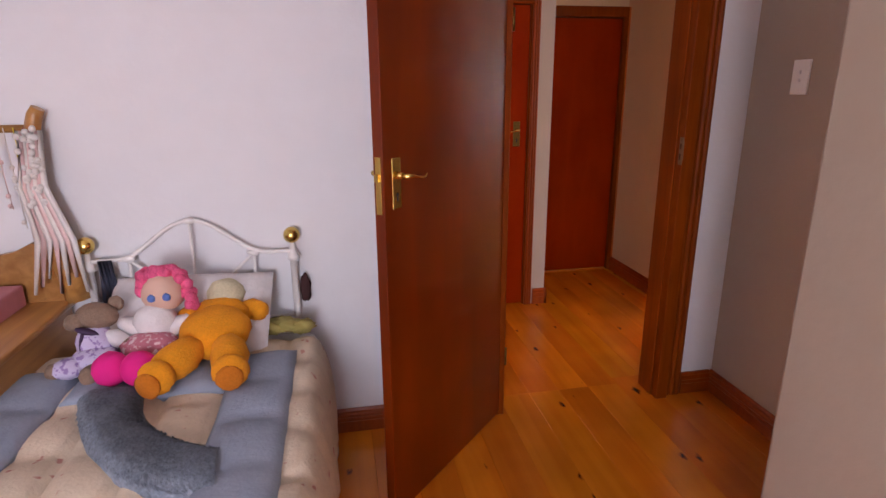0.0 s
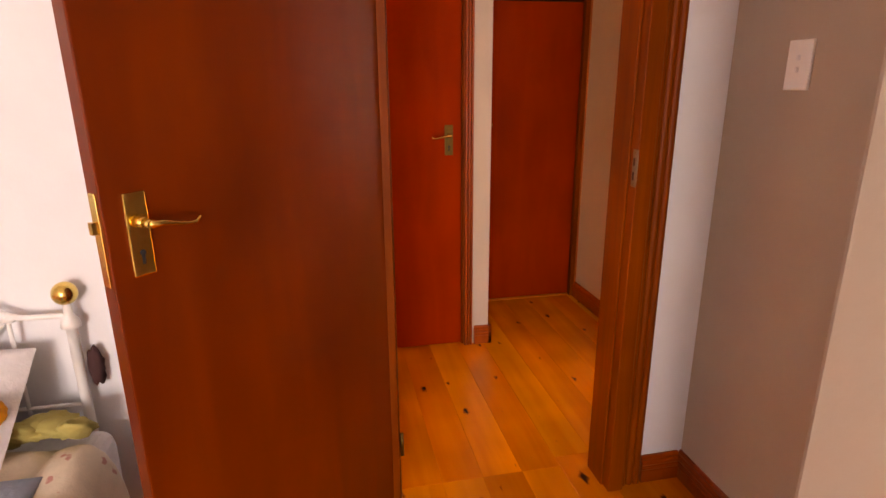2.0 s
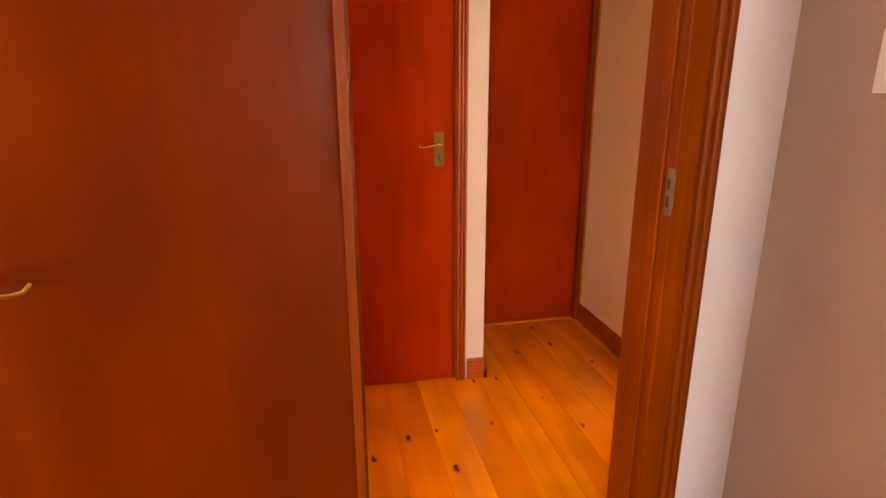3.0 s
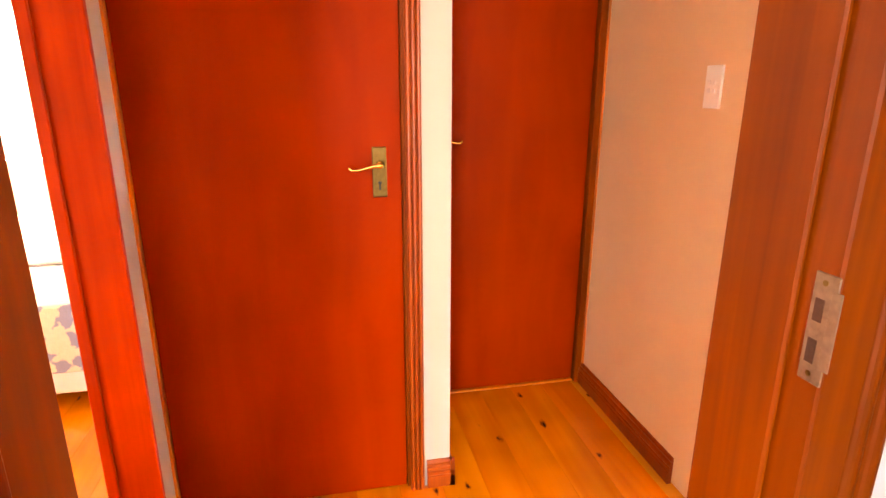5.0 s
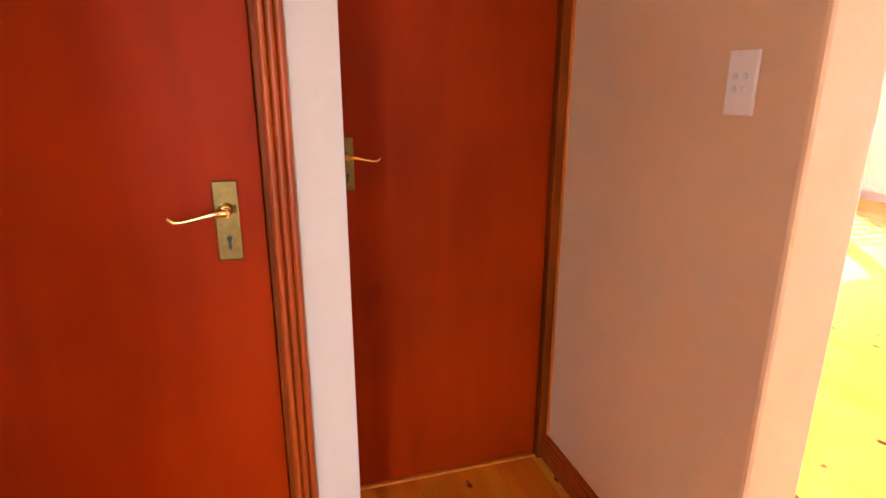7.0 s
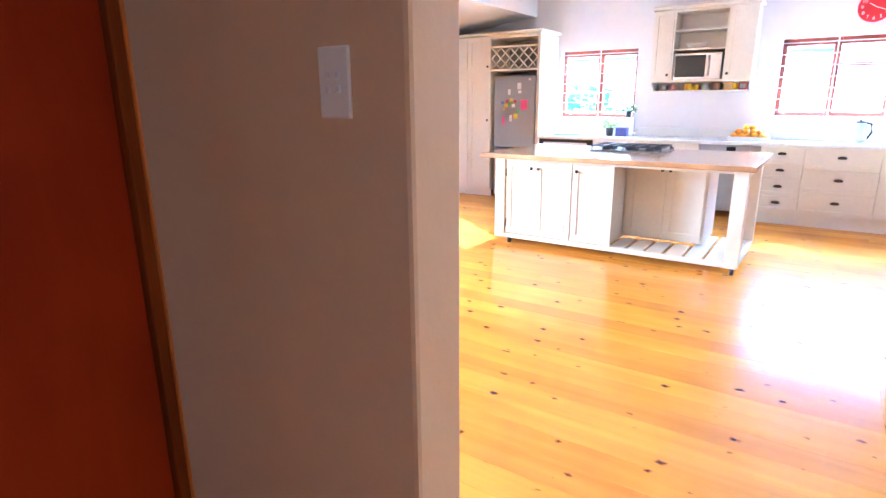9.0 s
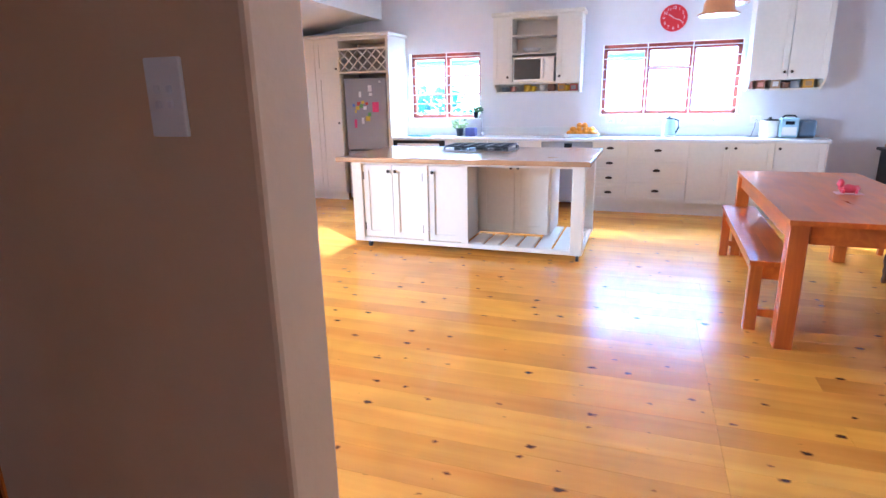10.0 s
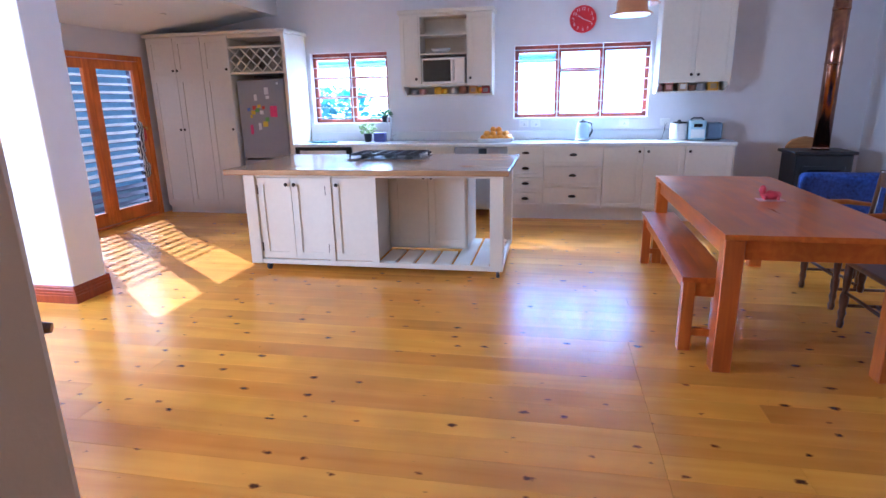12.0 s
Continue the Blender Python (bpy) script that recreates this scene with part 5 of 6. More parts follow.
for i in range(44):
    a = math.pi * (-0.12 + 1.24 * i / 43)
    lumps.append(((-0.945 + 0.075 * math.cos(a) + rng.uniform(-0.01, 0.01), 1.845 + rng.uniform(-0.02, 0.02), 0.86 + 0.058 * math.sin(a) + rng.uniform(-0.01, 0.012)), (0.021, 0.021, 0.021), (0, 0, 0), 1))
for i in range(14):
    lumps.append(((-0.875 + 0.022 * rng.random() + i * 0.002, 1.82 + rng.uniform(-0.02, 0.02), 0.845 - i * 0.009), (0.02, 0.02, 0.02), (0, 0, 0), 1))
soft_toy("rag_doll", lumps, [SKIN_CLOTH, PINK_HAIR, LINEN, SKIRT, EYE, HOT_PINK], "rag doll with pink yarn hair and hot pink shoes")
soft_toy("bear", [((-1.155, 1.79, 0.79), (0.072, 0.055, 0.045), (0, 0, -15), 0), ((-1.215, 1.765, 0.78), (0.035, 0.03, 0.03), (0, 0, 0), 0), ((-1.10, 1.82, 0.82), (0.026, 0.016, 0.028), (0, 0, 0), 0), ((-1.16, 1.765, 0.70), (0.065, 0.055, 0.07), (10, 0, 0), 1), ((-1.09, 1.755, 0.715), (0.045, 0.03, 0.028), (0, 35, 0), 2),
    ((-1.15, 1.72, 0.665), (0.08, 0.06, 0.04), (0, 0, -15), 1), ((-1.225, 1.69, 0.65), (0.055, 0.045, 0.035), (0, 0, 20), 1), ((-1.265, 1.68, 0.645), (0.03, 0.03, 0.03), (0, 0, 0), 0), ((-1.14, 1.64, 0.645), (0.035, 0.05, 0.03), (0, 0, 0), 0), ((-1.045, 1.735, 0.69), (0.026, 0.026, 0.03), (0, 0, 0), 0), ((-1.17, 1.735, 0.755), (0.04, 0.014, 0.012), (0, 20, 0), 3), ((-1.19, 1.725, 0.72), (0.008, 0.008, 0.04), (0, 12, 0), 3)],
    [BROWN_PLUSH, LILAC, LINEN, material("dark_purple_ribbon", (0.05, 0.02, 0.06), 0.7)], "brown plush bear in a lilac dress with dark ribbon")
bm = bmesh.new()
for i in range(6):
    blob(bm, (-0.56 + 0.03 * i * (-1) ** i * 0.6, 1.98 - 0.01 * i, 0.625), (0.06, 0.05, 0.025), (0, 10 * i, 25 * i), rough=0.4)
tagged(part("olive_cloth", bm, cloth("olive_cloth", (0.40, 0.32, 0.10))), "crumpled olive-yellow cloth beside the pillow", "cloth")
bm = bmesh.new()
for i in range(4):
    tube(bm, [(-1.23 + 0.012 * i, 2.07, 0.905), (-1.225 + 0.014 * i, 2.06, 0.80), (-1.235 + 0.016 * i, 2.065, 0.66 - 0.02 * i)], [0.008, 0.011, 0.009], 6)
tagged(part("dark_straps", bm, material("dark_navy_strap", (0.02, 0.025, 0.05), 0.7)), "dark navy straps hanging from the bed rail", "straps")
bm = blob(bmesh.new(), (-0.475, 2.10, 0.73), (0.022, 0.018, 0.06), rough=0.3)
tagged(part("dark_pouch", bm, material("dark_maroon_felt", (0.06, 0.02, 0.02), 0.9)), "small dark maroon pouch hanging by the bed post", "pouch")

dr = thing("dresser", (-1.75, 1.8, 0), "honey pine dresser with a mirror frame", "dresser")
part("body", box(-2.12, -1.375, 1.52, 2.115, 0, 0.725, 0.006, 2), CHEST_WOOD, dr)
part("top", box(-2.14, -1.355, 1.49, 2.12, 0.725, 0.752, 0.008, 2), CHEST_WOOD, dr)
bm = bmesh.new()
tube(bm, [(-1.33, 2.095, 0.752), (-1.345, 2.095, 0.85), (-1.39, 2.095, 1.0), (-1.405, 2.095, 1.2), (-1.385, 2.095, 1.38), (-1.36, 2.095, 1.45), (-1.345, 2.095, 1.475)], [0.05, 0.046, 0.038, 0.03, 0.026, 0.026, 0.022], 12)
part("mirror_post", bm, CHEST_WOOD, dr, "curved honey pine mirror post")
bm = bmesh.new()
tube(bm, [(-2.1, 2.10, 1.405), (-1.39, 2.10, 1.405)], 0.014, 10)
part("mirror_rail", bm, CHEST_WOOD, dr)
bm = bmesh.new()
prof = [(-2.1, 0.752), (-1.37, 0.752), (-1.40, 0.98), (-1.46, 0.985), (-1.52, 0.955), (-1.6, 0.94), (-1.75, 0.96), (-2.1, 0.96)]
a = [bm.verts.new((x, 2.085, z)) for x, z in prof]
b2 = [bm.verts.new((x, 2.11, z)) for x, z in prof]
bm.faces.new(a)
bm.faces.new(b2[::-1])
for i in range(len(prof)):
    k = (i + 1) % len(prof)
    bm.faces.new((a[i], b2[i], b2[k], a[k]))
part("mirror_base", bm, CHEST_WOOD, dr)
tagged(part("pink_box", box(-1.86, -1.50, 1.86, 2.06, 0.752, 0.835, 0.008, 2), material("pink_card", (0.62, 0.22, 0.26), 0.6)), "pink cardboard box on the dresser", "box")
rng = random.Random(21)
BEADS = [material("bead_" + n_, c_, 0.3) for n_, c_ in (("white", (0.75, 0.7, 0.66)), ("yellow", (0.75, 0.55, 0.05)), ("red", (0.6, 0.04, 0.05)), ("blue", (0.08, 0.25, 0.55)), ("pale_pink", (0.75, 0.5, 0.48)))]
for s in range(9):
    bm = bmesh.new()
    x0 = -1.62 + s * 0.032
    low = 1.02 + 0.2 * rng.random()
    tube(bm, [(x0, 2.075, 1.41), (x0 + 0.006, 2.072, 1.2), (x0 + 0.012, 2.07, low)], 0.002, 5)
    for k in range(5):
        z = 1.39 - rng.random() * (1.39 - low)
        blob(bm, (x0 + 0.006, 2.068, z), (0.009, 0.009, 0.009), seg=8, rows=6)
    tagged(part("bead_necklace", bm, BEADS[s % 5]), "thin bead necklace hanging from the mirror rail", "necklace", "necklaces on the mirror")
for s in range(7):
    bm = bmesh.new()
    x0 = -1.41 + s * 0.012
    end = (-1.45 + 0.03 * s, 2.03, 0.80 + 0.03 * (s % 3))
    tube(bm, [(x0, 2.06, 1.40), (x0 - 0.015, 2.045, 1.2), (x0 + 0.0 + 0.008 * s, 2.04, 1.0), end], [0.008, 0.013, 0.011, 0.006], 6)
    tagged(part("ribbon", bm, BEADS[4 if s % 2 else 0]), "pale pink ribbon draped over the mirror post", "ribbon", "ribbons on the mirror")
bm = bmesh.new()
for i in range(46):
    blob(bm, (-1.38 + rng.uniform(-0.03, 0.03), 2.045 + rng.uniform(-0.015, 0.015), 1.13 + rng.uniform(0, 0.28)), (0.012, 0.012, 0.012), seg=8, rows=6)
tagged(part("bead_bunch", bm, BEADS[0]), "bunch of white beads on the mirror post", "beads")

# second bedroom, seen through the open doorway
bb = thing("bed", (-1.0, 5.2, 0), "bed with white cover and patchwork quilt in the second bedroom", "bed")
part("base", box(-2.0, -0.22, 4.32, 6.2, 0.10, 0.34, 0.01), WHITE_PAINT, bb)
for x in (-1.95, -0.32):
    for y in (4.38, 6.1):
        part("foot", box(x, x + 0.05, y, y + 0.05, 0, 0.1), DARK_WOOD, bb)
part("patchwork", padded(-2.03, -0.19, 4.29, 6.2, 0.55, 0.02, 30, 30, 0, 6.0, (5, 5)), cloth("patchwork_print", (0.62, 0.57, 0.45), (0.22, 0.25, 0.38), 14, 0.52), bb, "patchwork quilt")
part("quilt_side", box(-2.03, -0.19, 4.285, 4.33, 0.22, 0.56, 0.015, 2), bpy.data.materials["patchwork_print"], bb, "hanging side of the patchwork quilt")
part("cover", padded(-2.0, -0.3, 4.9, 6.2, 0.59, 0.05, 24, 20, 0, 8.0, (3, 3)), LINEN, bb, "white cover")
cur = bmesh.new()
for i in range(14):
    x = -1.48 + i * 0.07
    tube(cur, [(x, 6.9 + 0.02 * (-1) ** i, 0.05), (x, 6.9 + 0.02 * (-1) ** i, 2.3)], 0.045, 8)
tagged(part("curtain", cur, cloth("beige_curtain_cloth", (0.50, 0.43, 0.35))), "pale beige pleated curtain beside the window", "curtain")


# ---- kitchen: smaller things ----
RED = material("red_enamel", (0.62, 0.02, 0.03), 0.35, var=0.05)
clk = thing("wall_clock", (XB, 2.32, 2.39), "round red wall clock with white figures", "clock")
CY, CZ = 2.32, 2.392
part("case", tube(bmesh.new(), [(XB - 0.001, CY, CZ), (XB - 0.03, CY, CZ)], 0.158, 40), RED, clk)
part("rim", tube(bmesh.new(), [(XB - 0.03, CY, CZ), (XB - 0.038, CY, CZ)], [0.16, 0.157], 40), RED, clk)
for i in range(12):
    a = math.radians(30 * i)
    t_curve = bpy.data.curves.new("numeral", "FONT")
    t_curve.body, t_curve.size, t_curve.align_x, t_curve.align_y = str(i or 12), 0.05, "CENTER", "CENTER"
    ob = new("numeral", t_curve)
    ob.matrix_world = pose(XB - 0.0395, CY - 0.118 * math.sin(a), CZ + 0.118 * math.cos(a), 90, 0, -90)
    dg = bpy.context.evaluated_depsgraph_get()
    me = bpy.data.meshes.new_from_object(ob.evaluated_get(dg))
    me.materials.clear()
    me.materials.append(WHITE_PAINT)
    fixed = new("numeral", me)
    fixed.matrix_world = Matrix.Translation(-BASE[clk.name]) @ ob.matrix_world
    fixed.parent = clk
    bpy.data.objects.remove(ob)
for ang, ln in ((305, 0.07), (112, 0.105)):
    a = math.radians(ang)
    part("clock_hand", tube(bmesh.new(), [(XB - 0.042, CY, CZ), (XB - 0.042, CY - ln * math.sin(a), CZ + ln * math.cos(a))], 0.004, 6), WHITE_PAINT, clk, "white clock hand")

TOPZ = 0.945
tray = thing("fruit_tray", (8.95, 3.33, TOPZ), "white oblong tray heaped with oranges", "tray")
part("dish", box(8.82, 9.04, 3.14, 3.56, TOPZ + 0.001, TOPZ + 0.018, 0.006, 2), WHITE_PAINT, tray)
for b in ((8.81, 8.825, 3.13, 3.57), (9.035, 9.05, 3.13, 3.57), (8.825, 9.035, 3.13, 3.145), (8.825, 9.035, 3.555, 3.57)):
    part("rim", box(*b, TOPZ + 0.012, TOPZ + 0.045, 0.004), WHITE_PAINT, tray)
ORANGE_SKIN = material("orange_peel", (0.78, 0.30, 0.010), 0.45, var=0.15, scale=30, bump=0.2, bump_scale=200)
rng = random.Random(5)
for layer, nx, ny in ((0, 3, 5), (1, 2, 4), (2, 1, 2)):
    for a in range(nx):
        for b in range(ny):
            sz = 0.033 + rng.random() * 0.007
            at = (8.93 + (a - (nx - 1) / 2) * 0.068 + rng.uniform(-0.008, 0.008), 3.35 + (b - (ny - 1) / 2) * 0.078 + rng.uniform(-0.012, 0.012), TOPZ + 0.054 + layer * 0.048)
            tagged(part("orange", blob(bmesh.new(), at, (sz, sz, sz * 0.95), seg=14, rows=10), ORANGE_SKIN), "ripe orange heaped on the white tray", "orange", "oranges on the tray")

ket = thing("kettle", (8.95, 2.27, TOPZ), "glass electric kettle with a dark handle", "kettle")
GLASSY = material("blue_tinted_glass", (0.42, 0.55, 0.62), 0.12, var=0.05)
part("base", lathe([(0.085, 0), (0.085, 0.02), (0.07, 0.03)], (8.95, 2.28, TOPZ), 20), STEEL, ket)
part("jug", lathe([(0.075, 0.03), (0.082, 0.06), (0.075, 0.16), (0.062, 0.22), (0.055, 0.225)], (8.95, 2.28, TOPZ), 20), GLASSY, ket)
part("lid", lathe([(0.056, 0.225), (0.05, 0.24), (0.015, 0.245), (0.012, 0.26)], (8.95, 2.28, TOPZ), 16), BLACK, ket)
part("handle", tube(bmesh.new(), [(8.95, 2.225, TOPZ + 0.225), (8.95, 2.175, TOPZ + 0.21), (8.95, 2.165, TOPZ + 0.12), (8.95, 2.20, TOPZ + 0.05)], 0.012, 8), BLACK, ket)
bm = bmesh.new()
tube(bm, [(8.95, 2.35, TOPZ + 0.006), (9.0, 2.45, TOPZ + 0.006), (9.1, 2.5, TOPZ + 0.006)], 0.004, 6)
part("cord", bm, BLACK, ket)

CYAN = material("pale_blue_enamel", (0.42, 0.62, 0.72), 0.3, var=0.06)
tin = thing("bread_bin", (9.0, 1.16, TOPZ), "white round canister on the worktop", "canister")
part("body", lathe([(0.095, 0), (0.1, 0.02), (0.1, 0.19), (0.09, 0.2)], (9.0, 1.15, TOPZ), 20), WHITE_PAINT, tin)
part("lid", lathe([(0.098, 0.2), (0.09, 0.215), (0.02, 0.22), (0.018, 0.24)], (9.0, 1.15, TOPZ), 20), BLACK, tin)
rad = thing("radio", (8.96, 0.96, TOPZ), "pale blue retro radio on the worktop", "radio")
part("body", box(8.90, 9.05, 0.855, 1.05, TOPZ, TOPZ + 0.235, 0.025, 3), CYAN, rad)
part("speaker_grille", box(8.895, 8.902, 0.875, 1.03, TOPZ + 0.03, TOPZ + 0.13, 0.003), WHITE_PAINT, rad)
part("display", box(8.895, 8.902, 0.905, 1.0, TOPZ + 0.155, TOPZ + 0.195, 0.002), BLACK_GLASS, rad, "dark dial window")
part("handle", tube(bmesh.new(), [(8.97, 0.88, TOPZ + 0.235), (8.97, 0.90, TOPZ + 0.26), (8.97, 1.0, TOPZ + 0.26), (8.97, 1.03, TOPZ + 0.235)], 0.009, 8), BLACK, rad)
tst = thing("toaster", (9.05, 0.76, TOPZ), "blue-grey toaster on the worktop", "toaster")
part("body", box(8.95, 9.16, 0.66, 0.845, TOPZ + 0.008, TOPZ + 0.205, 0.03, 3), material("blue_grey_metal", (0.16, 0.22, 0.30), 0.35, 0.3), tst)
part("foot", box(8.97, 9.14, 0.68, 0.825, TOPZ, TOPZ + 0.012), BLACK, tst)
bm = bmesh.new()
tube(bm, [(9.21, 1.27, 1.12), (9.16, 1.28, 1.06), (9.1, 1.32, TOPZ + 0.006), (9.0, 1.38, TOPZ + 0.006), (8.95, 1.30, TOPZ + 0.006), (9.02, 1.24, TOPZ + 0.02)], 0.004, 6)
tagged(part("power_cord", bm, BLACK), "thin black power cord trailing on the worktop", "cord")

for y in (3.02, 2.87, 1.765, 1.27):
    so2 = thing("wall_socket", (XB, y, 1.14), "white wall socket above the worktop", "socket", "sockets above the worktop")
    part("plate", box(XB - 0.01, XB - 0.001, y - 0.06, y + 0.06, 1.105, 1.195, 0.003), PLASTIC, so2)
    part("rocker", box(XB - 0.015, XB - 0.009, y + 0.02, y + 0.04, 1.16, 1.18, 0.002), WHITE_PAINT, so2)
    for dy in (-0.02, 0.0, -0.01):
        part("pin_hole", box(XB - 0.0108, XB - 0.0098, y + dy - 0.004, y + dy + 0.004, 1.128 + (0.016 if dy == -0.01 else 0), 1.136 + (0.016 if dy == -0.01 else 0)), BLACK, so2)

# sink corner
tap = thing("tap", (9.12, 4.78, TOPZ), "tall chrome swan-neck kitchen tap", "tap")
part("spout", tube(bmesh.new(), [(9.13, 4.79, TOPZ), (9.13, 4.79, TOPZ + 0.26), (9.11, 4.79, TOPZ + 0.31), (9.05, 4.79, TOPZ + 0.33), (8.99, 4.79, TOPZ + 0.30), (8.97, 4.79, TOPZ + 0.24)], 0.012, 10), STEEL, tap)
part("base", lathe([(0.026, 0), (0.026, 0.03), (0.016, 0.05)], (9.13, 4.79, TOPZ), 14), STEEL, tap)
part("lever", tube(bmesh.new(), [(9.13, 4.79, TOPZ + 0.06), (9.13, 4.72, TOPZ + 0.09)], 0.007, 8), STEEL, tap)
LEAF = material("herb_leaf", (0.06, 0.17, 0.035), 0.6, var=0.4, scale=30)
PALE_LEAF = material("pale_green_leaf", (0.28, 0.42, 0.16), 0.6, var=0.3, scale=30)


def leafy(bm, at, spread, height, count, size, rng):
    for i in range(count):
        a, r = rng.random() * 6.28, spread * rng.random() ** 0.6
        p = Vector(at) + Vector((r * math.cos(a), r * math.sin(a), height * rng.random()))
        d = Vector((math.cos(a), math.sin(a), rng.uniform(-0.3, 0.9))).normalized() * size * rng.uniform(0.6, 1.3)
        s = d.cross(Vector((rng.uniform(-1, 1), rng.uniform(-1, 1), 1))).normalized() * size * 0.35
        q = [p, p + d * 0.5 + s, p + d, p + d * 0.5 - s]
        bm.faces.new([bm.verts.new(v) for v in q])
    return bm


def pot_plant(name, x, y, z, r, h, leaf, spread, high, count, pot, label):
    t = thing(name, (x, y, z), label, "pot plant")
    part("pot", lathe([(r * 0.75, 0), (r, h * 0.92), (r * 1.06, h * 0.92), (r * 1.06, h), (r * 0.9, h), (r * 0.85, h * 0.9)], (x, y, z), 16), pot, t)
    bm = leafy(bmesh.new(), (x, y, z + h * 0.95), spread, high, count, 0.05, random.Random(int(x * 100 + y * 10)))
    for k in range(6):
        a = k * 1.05
        tube(bm, [(x, y, z + h * 0.85), (x + spread * 0.5 * math.cos(a), y + spread * 0.5 * math.sin(a), z + h + high * 0.6)], 0.003, 5)
    part("foliage", bm, leaf, t)
    return t


DARK_POT = material("dark_plastic_pot", (0.03, 0.035, 0.05), 0.4)
pot_plant("potted_herb", 9.0, 5.08, TOPZ, 0.055, 0.11, PALE_LEAF, 0.09, 0.12, 130, DARK_POT, "bushy pale green herb in a dark pot by the sink")
pot_plant("potted_herb", 9.20, 4.89, 1.19, 0.045, 0.085, LEAF, 0.07, 0.07, 90, DARK_POT, "small green plant in a dark pot on the window sill")
tagged(part("blue_caddy", box(8.93, 9.05, 4.83, 4.98, TOPZ + 0.001, TOPZ + 0.12, 0.012, 2), material("blue_plastic", (0.10, 0.12, 0.42), 0.4)), "blue plastic caddy beside the sink", "caddy")
bm = bmesh.new()
for i in range(9):
    blob(bm, (8.85 + 0.02 * (i % 3), 5.5 + i * 0.04, TOPZ + 0.012), (0.05, 0.04, 0.012), (0, 0, 20 * i), seg=10, rows=6, rough=0.3)
tagged(part("dish_cloth", bm, cloth("teal_cloth", (0.10, 0.26, 0.30))), "crumpled teal dish cloth on the worktop", "cloth")

# tins and cups on the shelves under the wall cabinets
CUPS = [material("cup_" + n_, c_, 0.4) for n_, c_ in (("grey", (0.35, 0.36, 0.38)), ("yellow", (0.75, 0.48, 0.02)), ("white", (0.75, 0.73, 0.7)), ("brown", (0.25, 0.12, 0.07)), ("mustard", (0.66, 0.34, 0.04)), ("red", (0.45, 0.08, 0.09)), ("pink", (0.6, 0.3, 0.27)), ("tan", (0.45, 0.3, 0.17)))]


def shelf_item(y, z, r, h, k, shape, label):
    t = thing("shelf_tin" if shape else "mug", (9.11, y, z), label, "tin" if shape else "mug", "tins and mugs on the open shelves")
    if shape:
        part("body", box(9.11 - r, 9.11 + r, y - r, y + r, z, z + h, 0.006, 2), CUPS[k], t)
        part("lid", box(9.108 - r, 9.112 + r, y - r - 0.002, y + r + 0.002, z + h, z + h + 0.012, 0.003), CUPS[(k + 2) % 8], t)
        part("print", box(9.108 - r, 9.1105 - r, y - r * 0.6, y + r * 0.6, z + h * 0.25, z + h * 0.8), CUPS[(k + 3) % 8], t)
    else:
        part("cup", lathe([(r * 0.8, 0), (r, 0.01), (r, h), (r * 0.9, h), (r * 0.85, 0.02)], (9.11, y, z), 16), CUPS[k], t)
        part("ear", tube(bmesh.new(), [(9.11, y - r, z + h * 0.8), (9.11, y - r * 1.5, z + h * 0.6), (9.11, y - r * 1.45, z + h * 0.35), (9.11, y - r, z + h * 0.2)], 0.005, 6), CUPS[k], t)


SH1, SH2 = 1.542, 1.517
for y, r, h, k, s, lab in ((4.44, 0.05, 0.06, 0, 0, "grey mug on the open shelf"), (4.33, 0.045, 0.07, 6, 0, "pink mug on the open shelf"), (4.13, 0.05, 0.09, 1, 0, "bright yellow mug on the open shelf"), (4.05, 0.04, 0.07, 1, 0, "bright yellow mug on the open shelf"), (3.93, 0.045, 0.08, 2, 0, "white mug on the open shelf"), (3.80, 0.055, 0.095, 3, 0, "brown patterned cup on the open shelf"), (3.66, 0.05, 0.09, 4, 1, "mustard tin on the open shelf"), (3.59, 0.04, 0.08, 1, 0, "yellow mug on the open shelf"), (3.50, 0.05, 0.085, 5, 1, "red patterned tin on the open shelf")):
    shelf_item(y, SH1, r, h, k, s, lab)
for y, r, h, k, s, lab in ((1.40, 0.04, 0.09, 6, 0, "pink and white mug on the open shelf"), (1.29, 0.05, 0.09, 3, 1, "brown tin with a pale print on the shelf"), (1.13, 0.05, 0.10, 7, 1, "tan tin on the open shelf"), (1.02, 0.045, 0.07, 3, 0, "brown mug on the open shelf"), (0.92, 0.05, 0.085, 0, 0, "dark grey mug on the open shelf"), (0.79, 0.055, 0.10, 4, 1, "mustard and black tin on the open shelf")):
    shelf_item(y, SH2, r, h, k, s, lab)

# copper pendant lamps over the table
for x, y, z in ((6.9, 2.02, 2.135), (7.4, 1.89, 2.285)):
    pl = thing("pendant_lamp", (x, y, z), "copper dome pendant lamp hanging on a cord", "pendant lamp", "copper pendant lamps")
    part("shade", lathe([(0.165, 0.0), (0.168, 0.008), (0.13, 0.03), (0.125, 0.10), (0.10, 0.14), (0.03, 0.16), (0.02, 0.20), (0.018, 0.20), (0.09, 0.135), (0.115, 0.10), (0.12, 0.035)], (x, y, z), 28), COPPER, pl)
    part("rim", lathe([(0.17, -0.004), (0.172, 0.004), (0.168, 0.008)], (x, y, z), 28), COPPER, pl, "polished copper rim")
    part("cord", tube(bmesh.new(), [(x, y, z + 0.2), (x, y, H)], 0.004, 6), BLACK, pl)

toy = thing("toy_figure", (5.75, 1.19, 0.785), "small red and pink plastic toy on the table", "toy")
bm = bmesh.new()
blob(bm, (5.75, 1.18, 0.82), (0.03, 0.06, 0.03), rough=0.3)
blob(bm, (5.75, 1.235, 0.855), (0.022, 0.022, 0.03), rough=0.3)
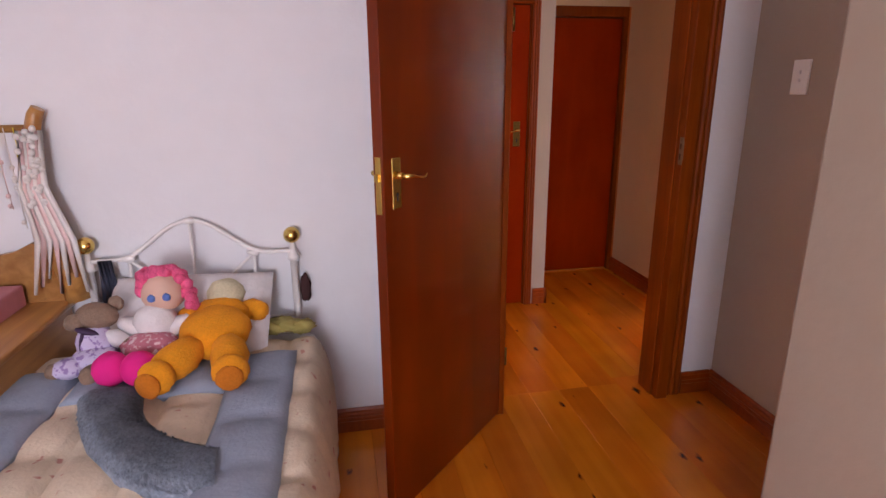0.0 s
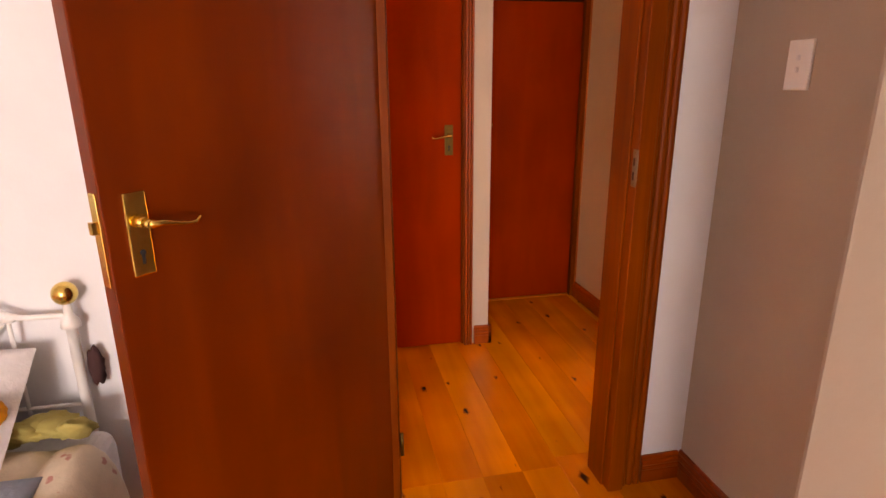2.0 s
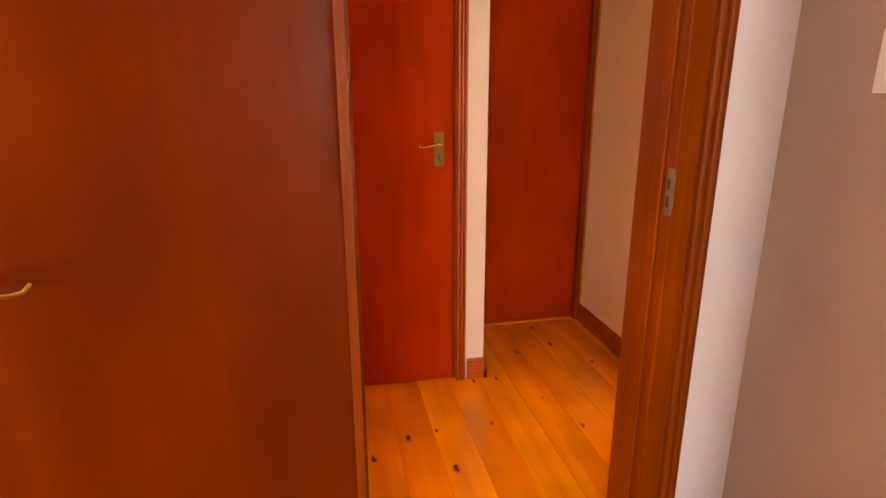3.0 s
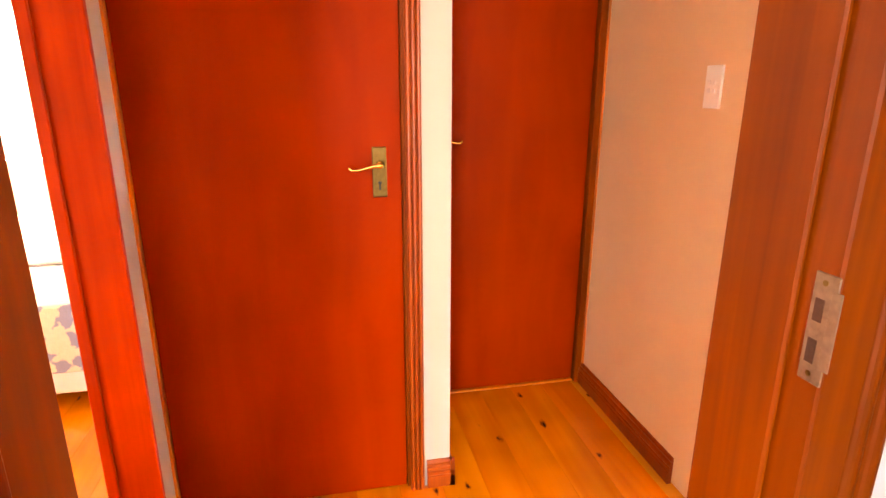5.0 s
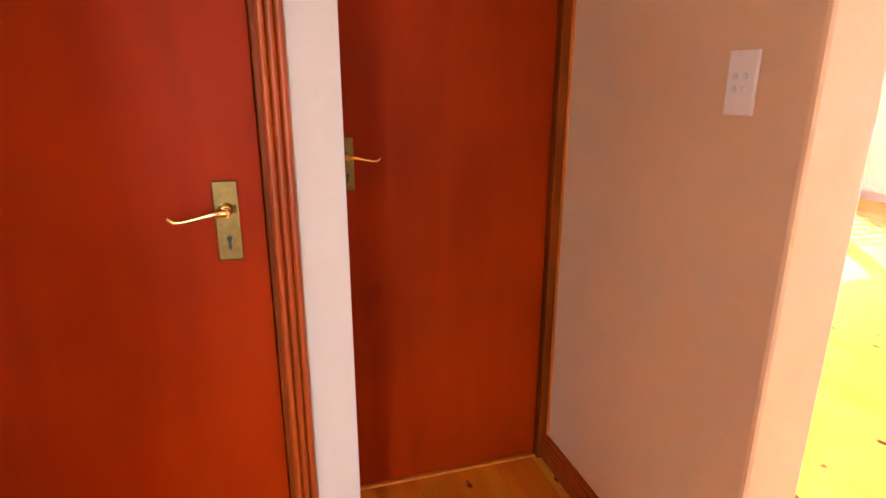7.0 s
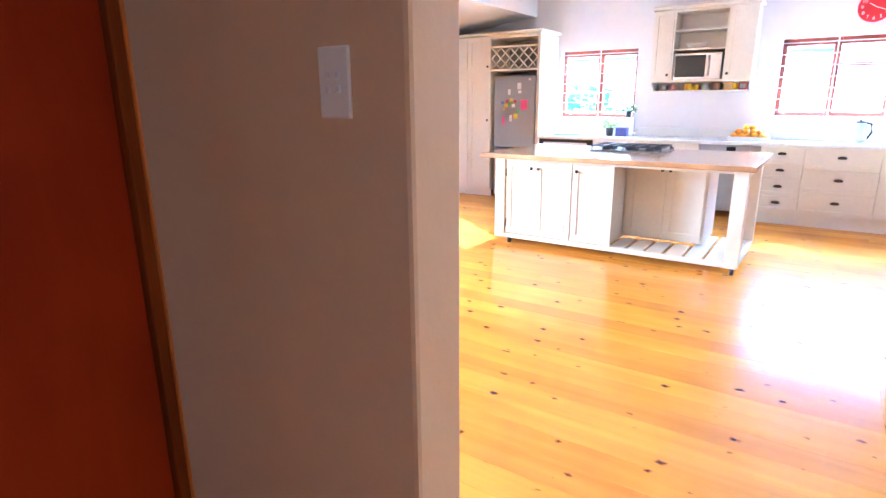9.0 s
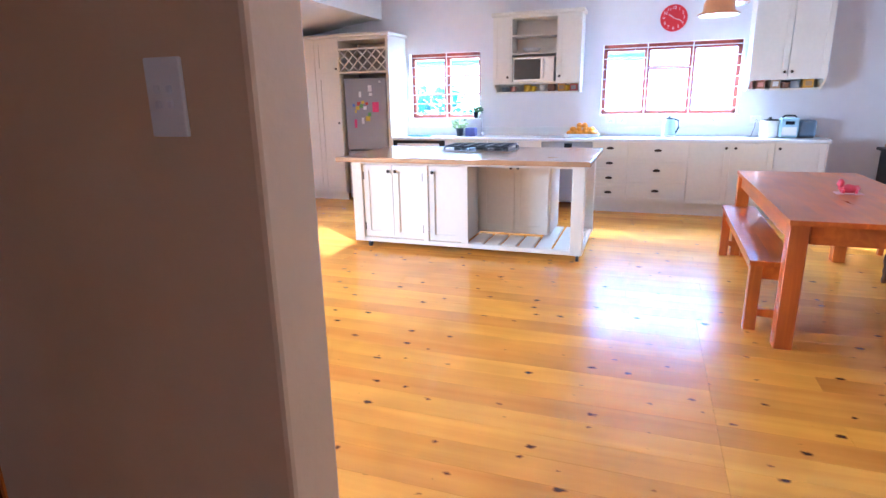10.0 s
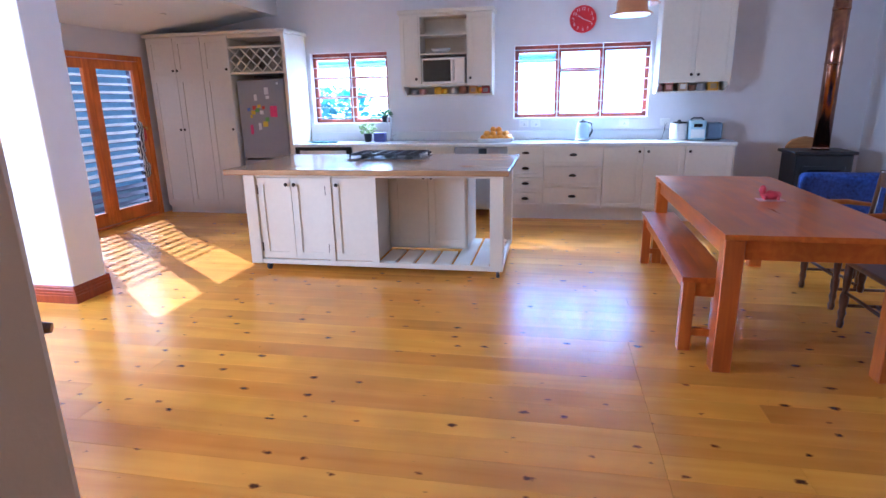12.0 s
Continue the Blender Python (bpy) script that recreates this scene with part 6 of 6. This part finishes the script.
for dx, dy in ((-0.02, -0.04), (0.02, -0.04), (-0.02, 0.04), (0.02, 0.04)):
    tube(bm, [(5.75 + dx, 1.18 + dy, 0.7855), (5.75 + dx, 1.18 + dy, 0.82)], 0.009, 6)
part("figure", bm, material("pink_red_plastic", (0.70, 0.06, 0.09), 0.4), toy)
part("stand", box(5.70, 5.80, 1.10, 1.26, 0.7855, 0.792, 0.002), material("pale_pink_plastic", (0.72, 0.4, 0.4), 0.4), toy)

# armchair end near the sitting corner
arm = thing("armchair", (3.6, 5.4, 0), "dark wooden armchair with a curved arm", "armchair")
part("armrest", tube(bmesh.new(), [(3.5, 5.75, 0.44), (3.62, 5.35, 0.46), (3.77, 5.12, 0.455), (3.82, 5.03, 0.44)], [0.03, 0.035, 0.04, 0.025], 10), DARK_WOOD, arm)
part("arm_post", turned_leg(3.74, 5.13, 0.43), DARK_WOOD, arm)
part("back_post", tube(bmesh.new(), [(3.48, 5.8, 0), (3.5, 5.8, 0.85)], 0.025, 8), DARK_WOOD, arm)
part("seat", box(3.0, 3.72, 5.17, 5.8, 0.26, 0.32, 0.02, 2), DARK_WOOD, arm)

# downlights in the sloping ceiling
for x, y in ((6.6, 7.5), (7.3, 7.2), (8.0, 7.2)):
    z = 2.62 - (y - 6.5) * 0.15
    dl = thing("downlight", (x, y, z), "small white recessed downlight", "downlight", "downlights in the sloping ceiling")
    part("trim_ring", lathe([(0.045, -0.008), (0.048, 0.004), (0.03, 0.002)], (x, y, z), 18), WHITE_PAINT, dl)
    part("lens", lathe([(0.028, -0.006), (0.02, -0.004)], (x, y, z), 14), GLASSY, dl)

# garden outside the windows
SHRUB = material("blue_green_leaf", (0.06, 0.17, 0.20), 0.55, var=0.45, scale=12)
tn, tl = SHRUB.node_tree.nodes, SHRUB.node_tree.links
glow_through, leaf_mix = tn.new("ShaderNodeBsdfTranslucent"), tn.new("ShaderNodeMixShader")
glow_through.inputs["Color"].default_value = (0.12, 0.42, 0.50, 1)
leaf_mix.inputs[0].default_value = 0.22
tl.new(tn["Principled BSDF"].outputs[0], leaf_mix.inputs[1])
tl.new(glow_through.outputs[0], leaf_mix.inputs[2])
tl.new(leaf_mix.outputs[0], tn["Material Output"].inputs["Surface"])
for at, sp, hi, n in (((10.1, 5.85, 0.5), 0.38, 1.15, 1000), ((10.15, 5.15, 0.3), 0.3, 0.95, 450)):
    sh = thing("shrub", (at[0], at[1], -0.35), "blue-green leafy shrub outside the kitchen window", "shrub")
    part("crown", leafy(bmesh.new(), (at[0], at[1], at[2]), sp, hi, n, 0.13, random.Random(n)), SHRUB, sh)
    bm = bmesh.new()
    for k in range(5):
        tube(bm, [(at[0], at[1], -0.35), (at[0] + 0.2 * math.cos(k * 1.3), at[1] + 0.2 * math.sin(k * 1.3), at[2] + hi * 0.7)], [0.03, 0.008], 6)
    part("stems", bm, DARK_WOOD, sh)


# added backdrop wall beyond the slatted screen, blocks the bright sky in its gaps
gw = thing("garden_wall", (10.5, 12.2, -0.35), "added blue-grey backdrop wall that hides the bright sky behind the slatted screen", "garden wall")
BACKDROP = material("blue_grey_backdrop", (0.20, 0.30, 0.37), 0.85, var=0.2, scale=2.0, bump=0.4, bump_scale=30)
part("wall", box(4.5, 18.0, 12.2, 12.4, -0.35, 2.6, 0.01), BACKDROP, gw)
part("coping", box(4.4, 18.1, 12.15, 12.45, 2.6, 2.68, 0.01), BACKDROP, gw)

# carport roof edge outside the windows
CARPORT = material("blue_grey_fascia", (0.10, 0.22, 0.30), 0.5, var=0.2, scale=3)
cp = thing("carport_roof", (10.4, 4.0, -0.35), "blue-grey fascia of a carport roof on steel posts outside", "carport")
part("fascia", box(10.30, 10.34, 2.62, 6.6, 1.965, 2.06, 0.004), CARPORT, cp)
part("gutter", tube(bmesh.new(), [(10.29, 2.62, 2.06), (10.29, 6.6, 2.06)], 0.028, 8), CARPORT, cp)
for y in (3.7, 6.5):
    part("post", box(10.30, 10.36, y, y + 0.06, -0.35, 1.965, 0.004), CARPORT, cp)


# ---- floor boards: each row runs along the house ----
WIDTH = 0.165


def board_mesh(name, w, length, mat):
    bm = bmesh.new()
    bx(bm, 0.0003, w - 0.0003, 0.0004, length - 0.0004, -0.024, 0.0)
    top = [e for e in bm.edges if all(abs(q.co.z) < 1e-5 for q in e.verts)]
    bmesh.ops.bevel(bm, geom=top, offset=0.0006, segments=1, affect="EDGES")
    me = bpy.data.meshes.new(name)
    bmesh.ops.recalc_face_normals(bm, faces=bm.faces[:])
    bm.to_mesh(me)
    bm.free()
    me.materials.append(mat)
    return me


floor = tagged(new("floor"), "varnished honey pine floorboards with dark knots", "floor", kind="structure")
BOARDS = {}
rng = random.Random(4)
row, x = 0, -3.2
while x < 9.24:
    if x < 1.0:
        cuts = [-2.5, 2.28, 7.0] if x > -2.56 else [2.28, 7.0]
    elif x < 2.1:
        cuts = [-2.5, 2.34, 4.2]
    else:
        cuts = [-3.0, 2.133, 5.1 if row % 2 else 6.4, 8.2]
        if x > 5.05:
            cuts = [-3.0, 0.4 + (row * 7 % 5) * 0.55, 3.6 + (row * 3 % 4) * 0.8, 8.2]
        elif row % 3 == 0:
            cuts = [-3.0, 1.59, 2.133, 4.9, 8.2]
    for a, b in zip(cuts, cuts[1:]):
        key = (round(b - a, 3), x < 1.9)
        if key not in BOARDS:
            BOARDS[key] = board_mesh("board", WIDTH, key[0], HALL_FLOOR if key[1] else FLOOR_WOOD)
        ob = new("board", BOARDS[key])
        ob.location = (x, a, 0)
        ob.parent = floor
    x += WIDTH
    row += 1
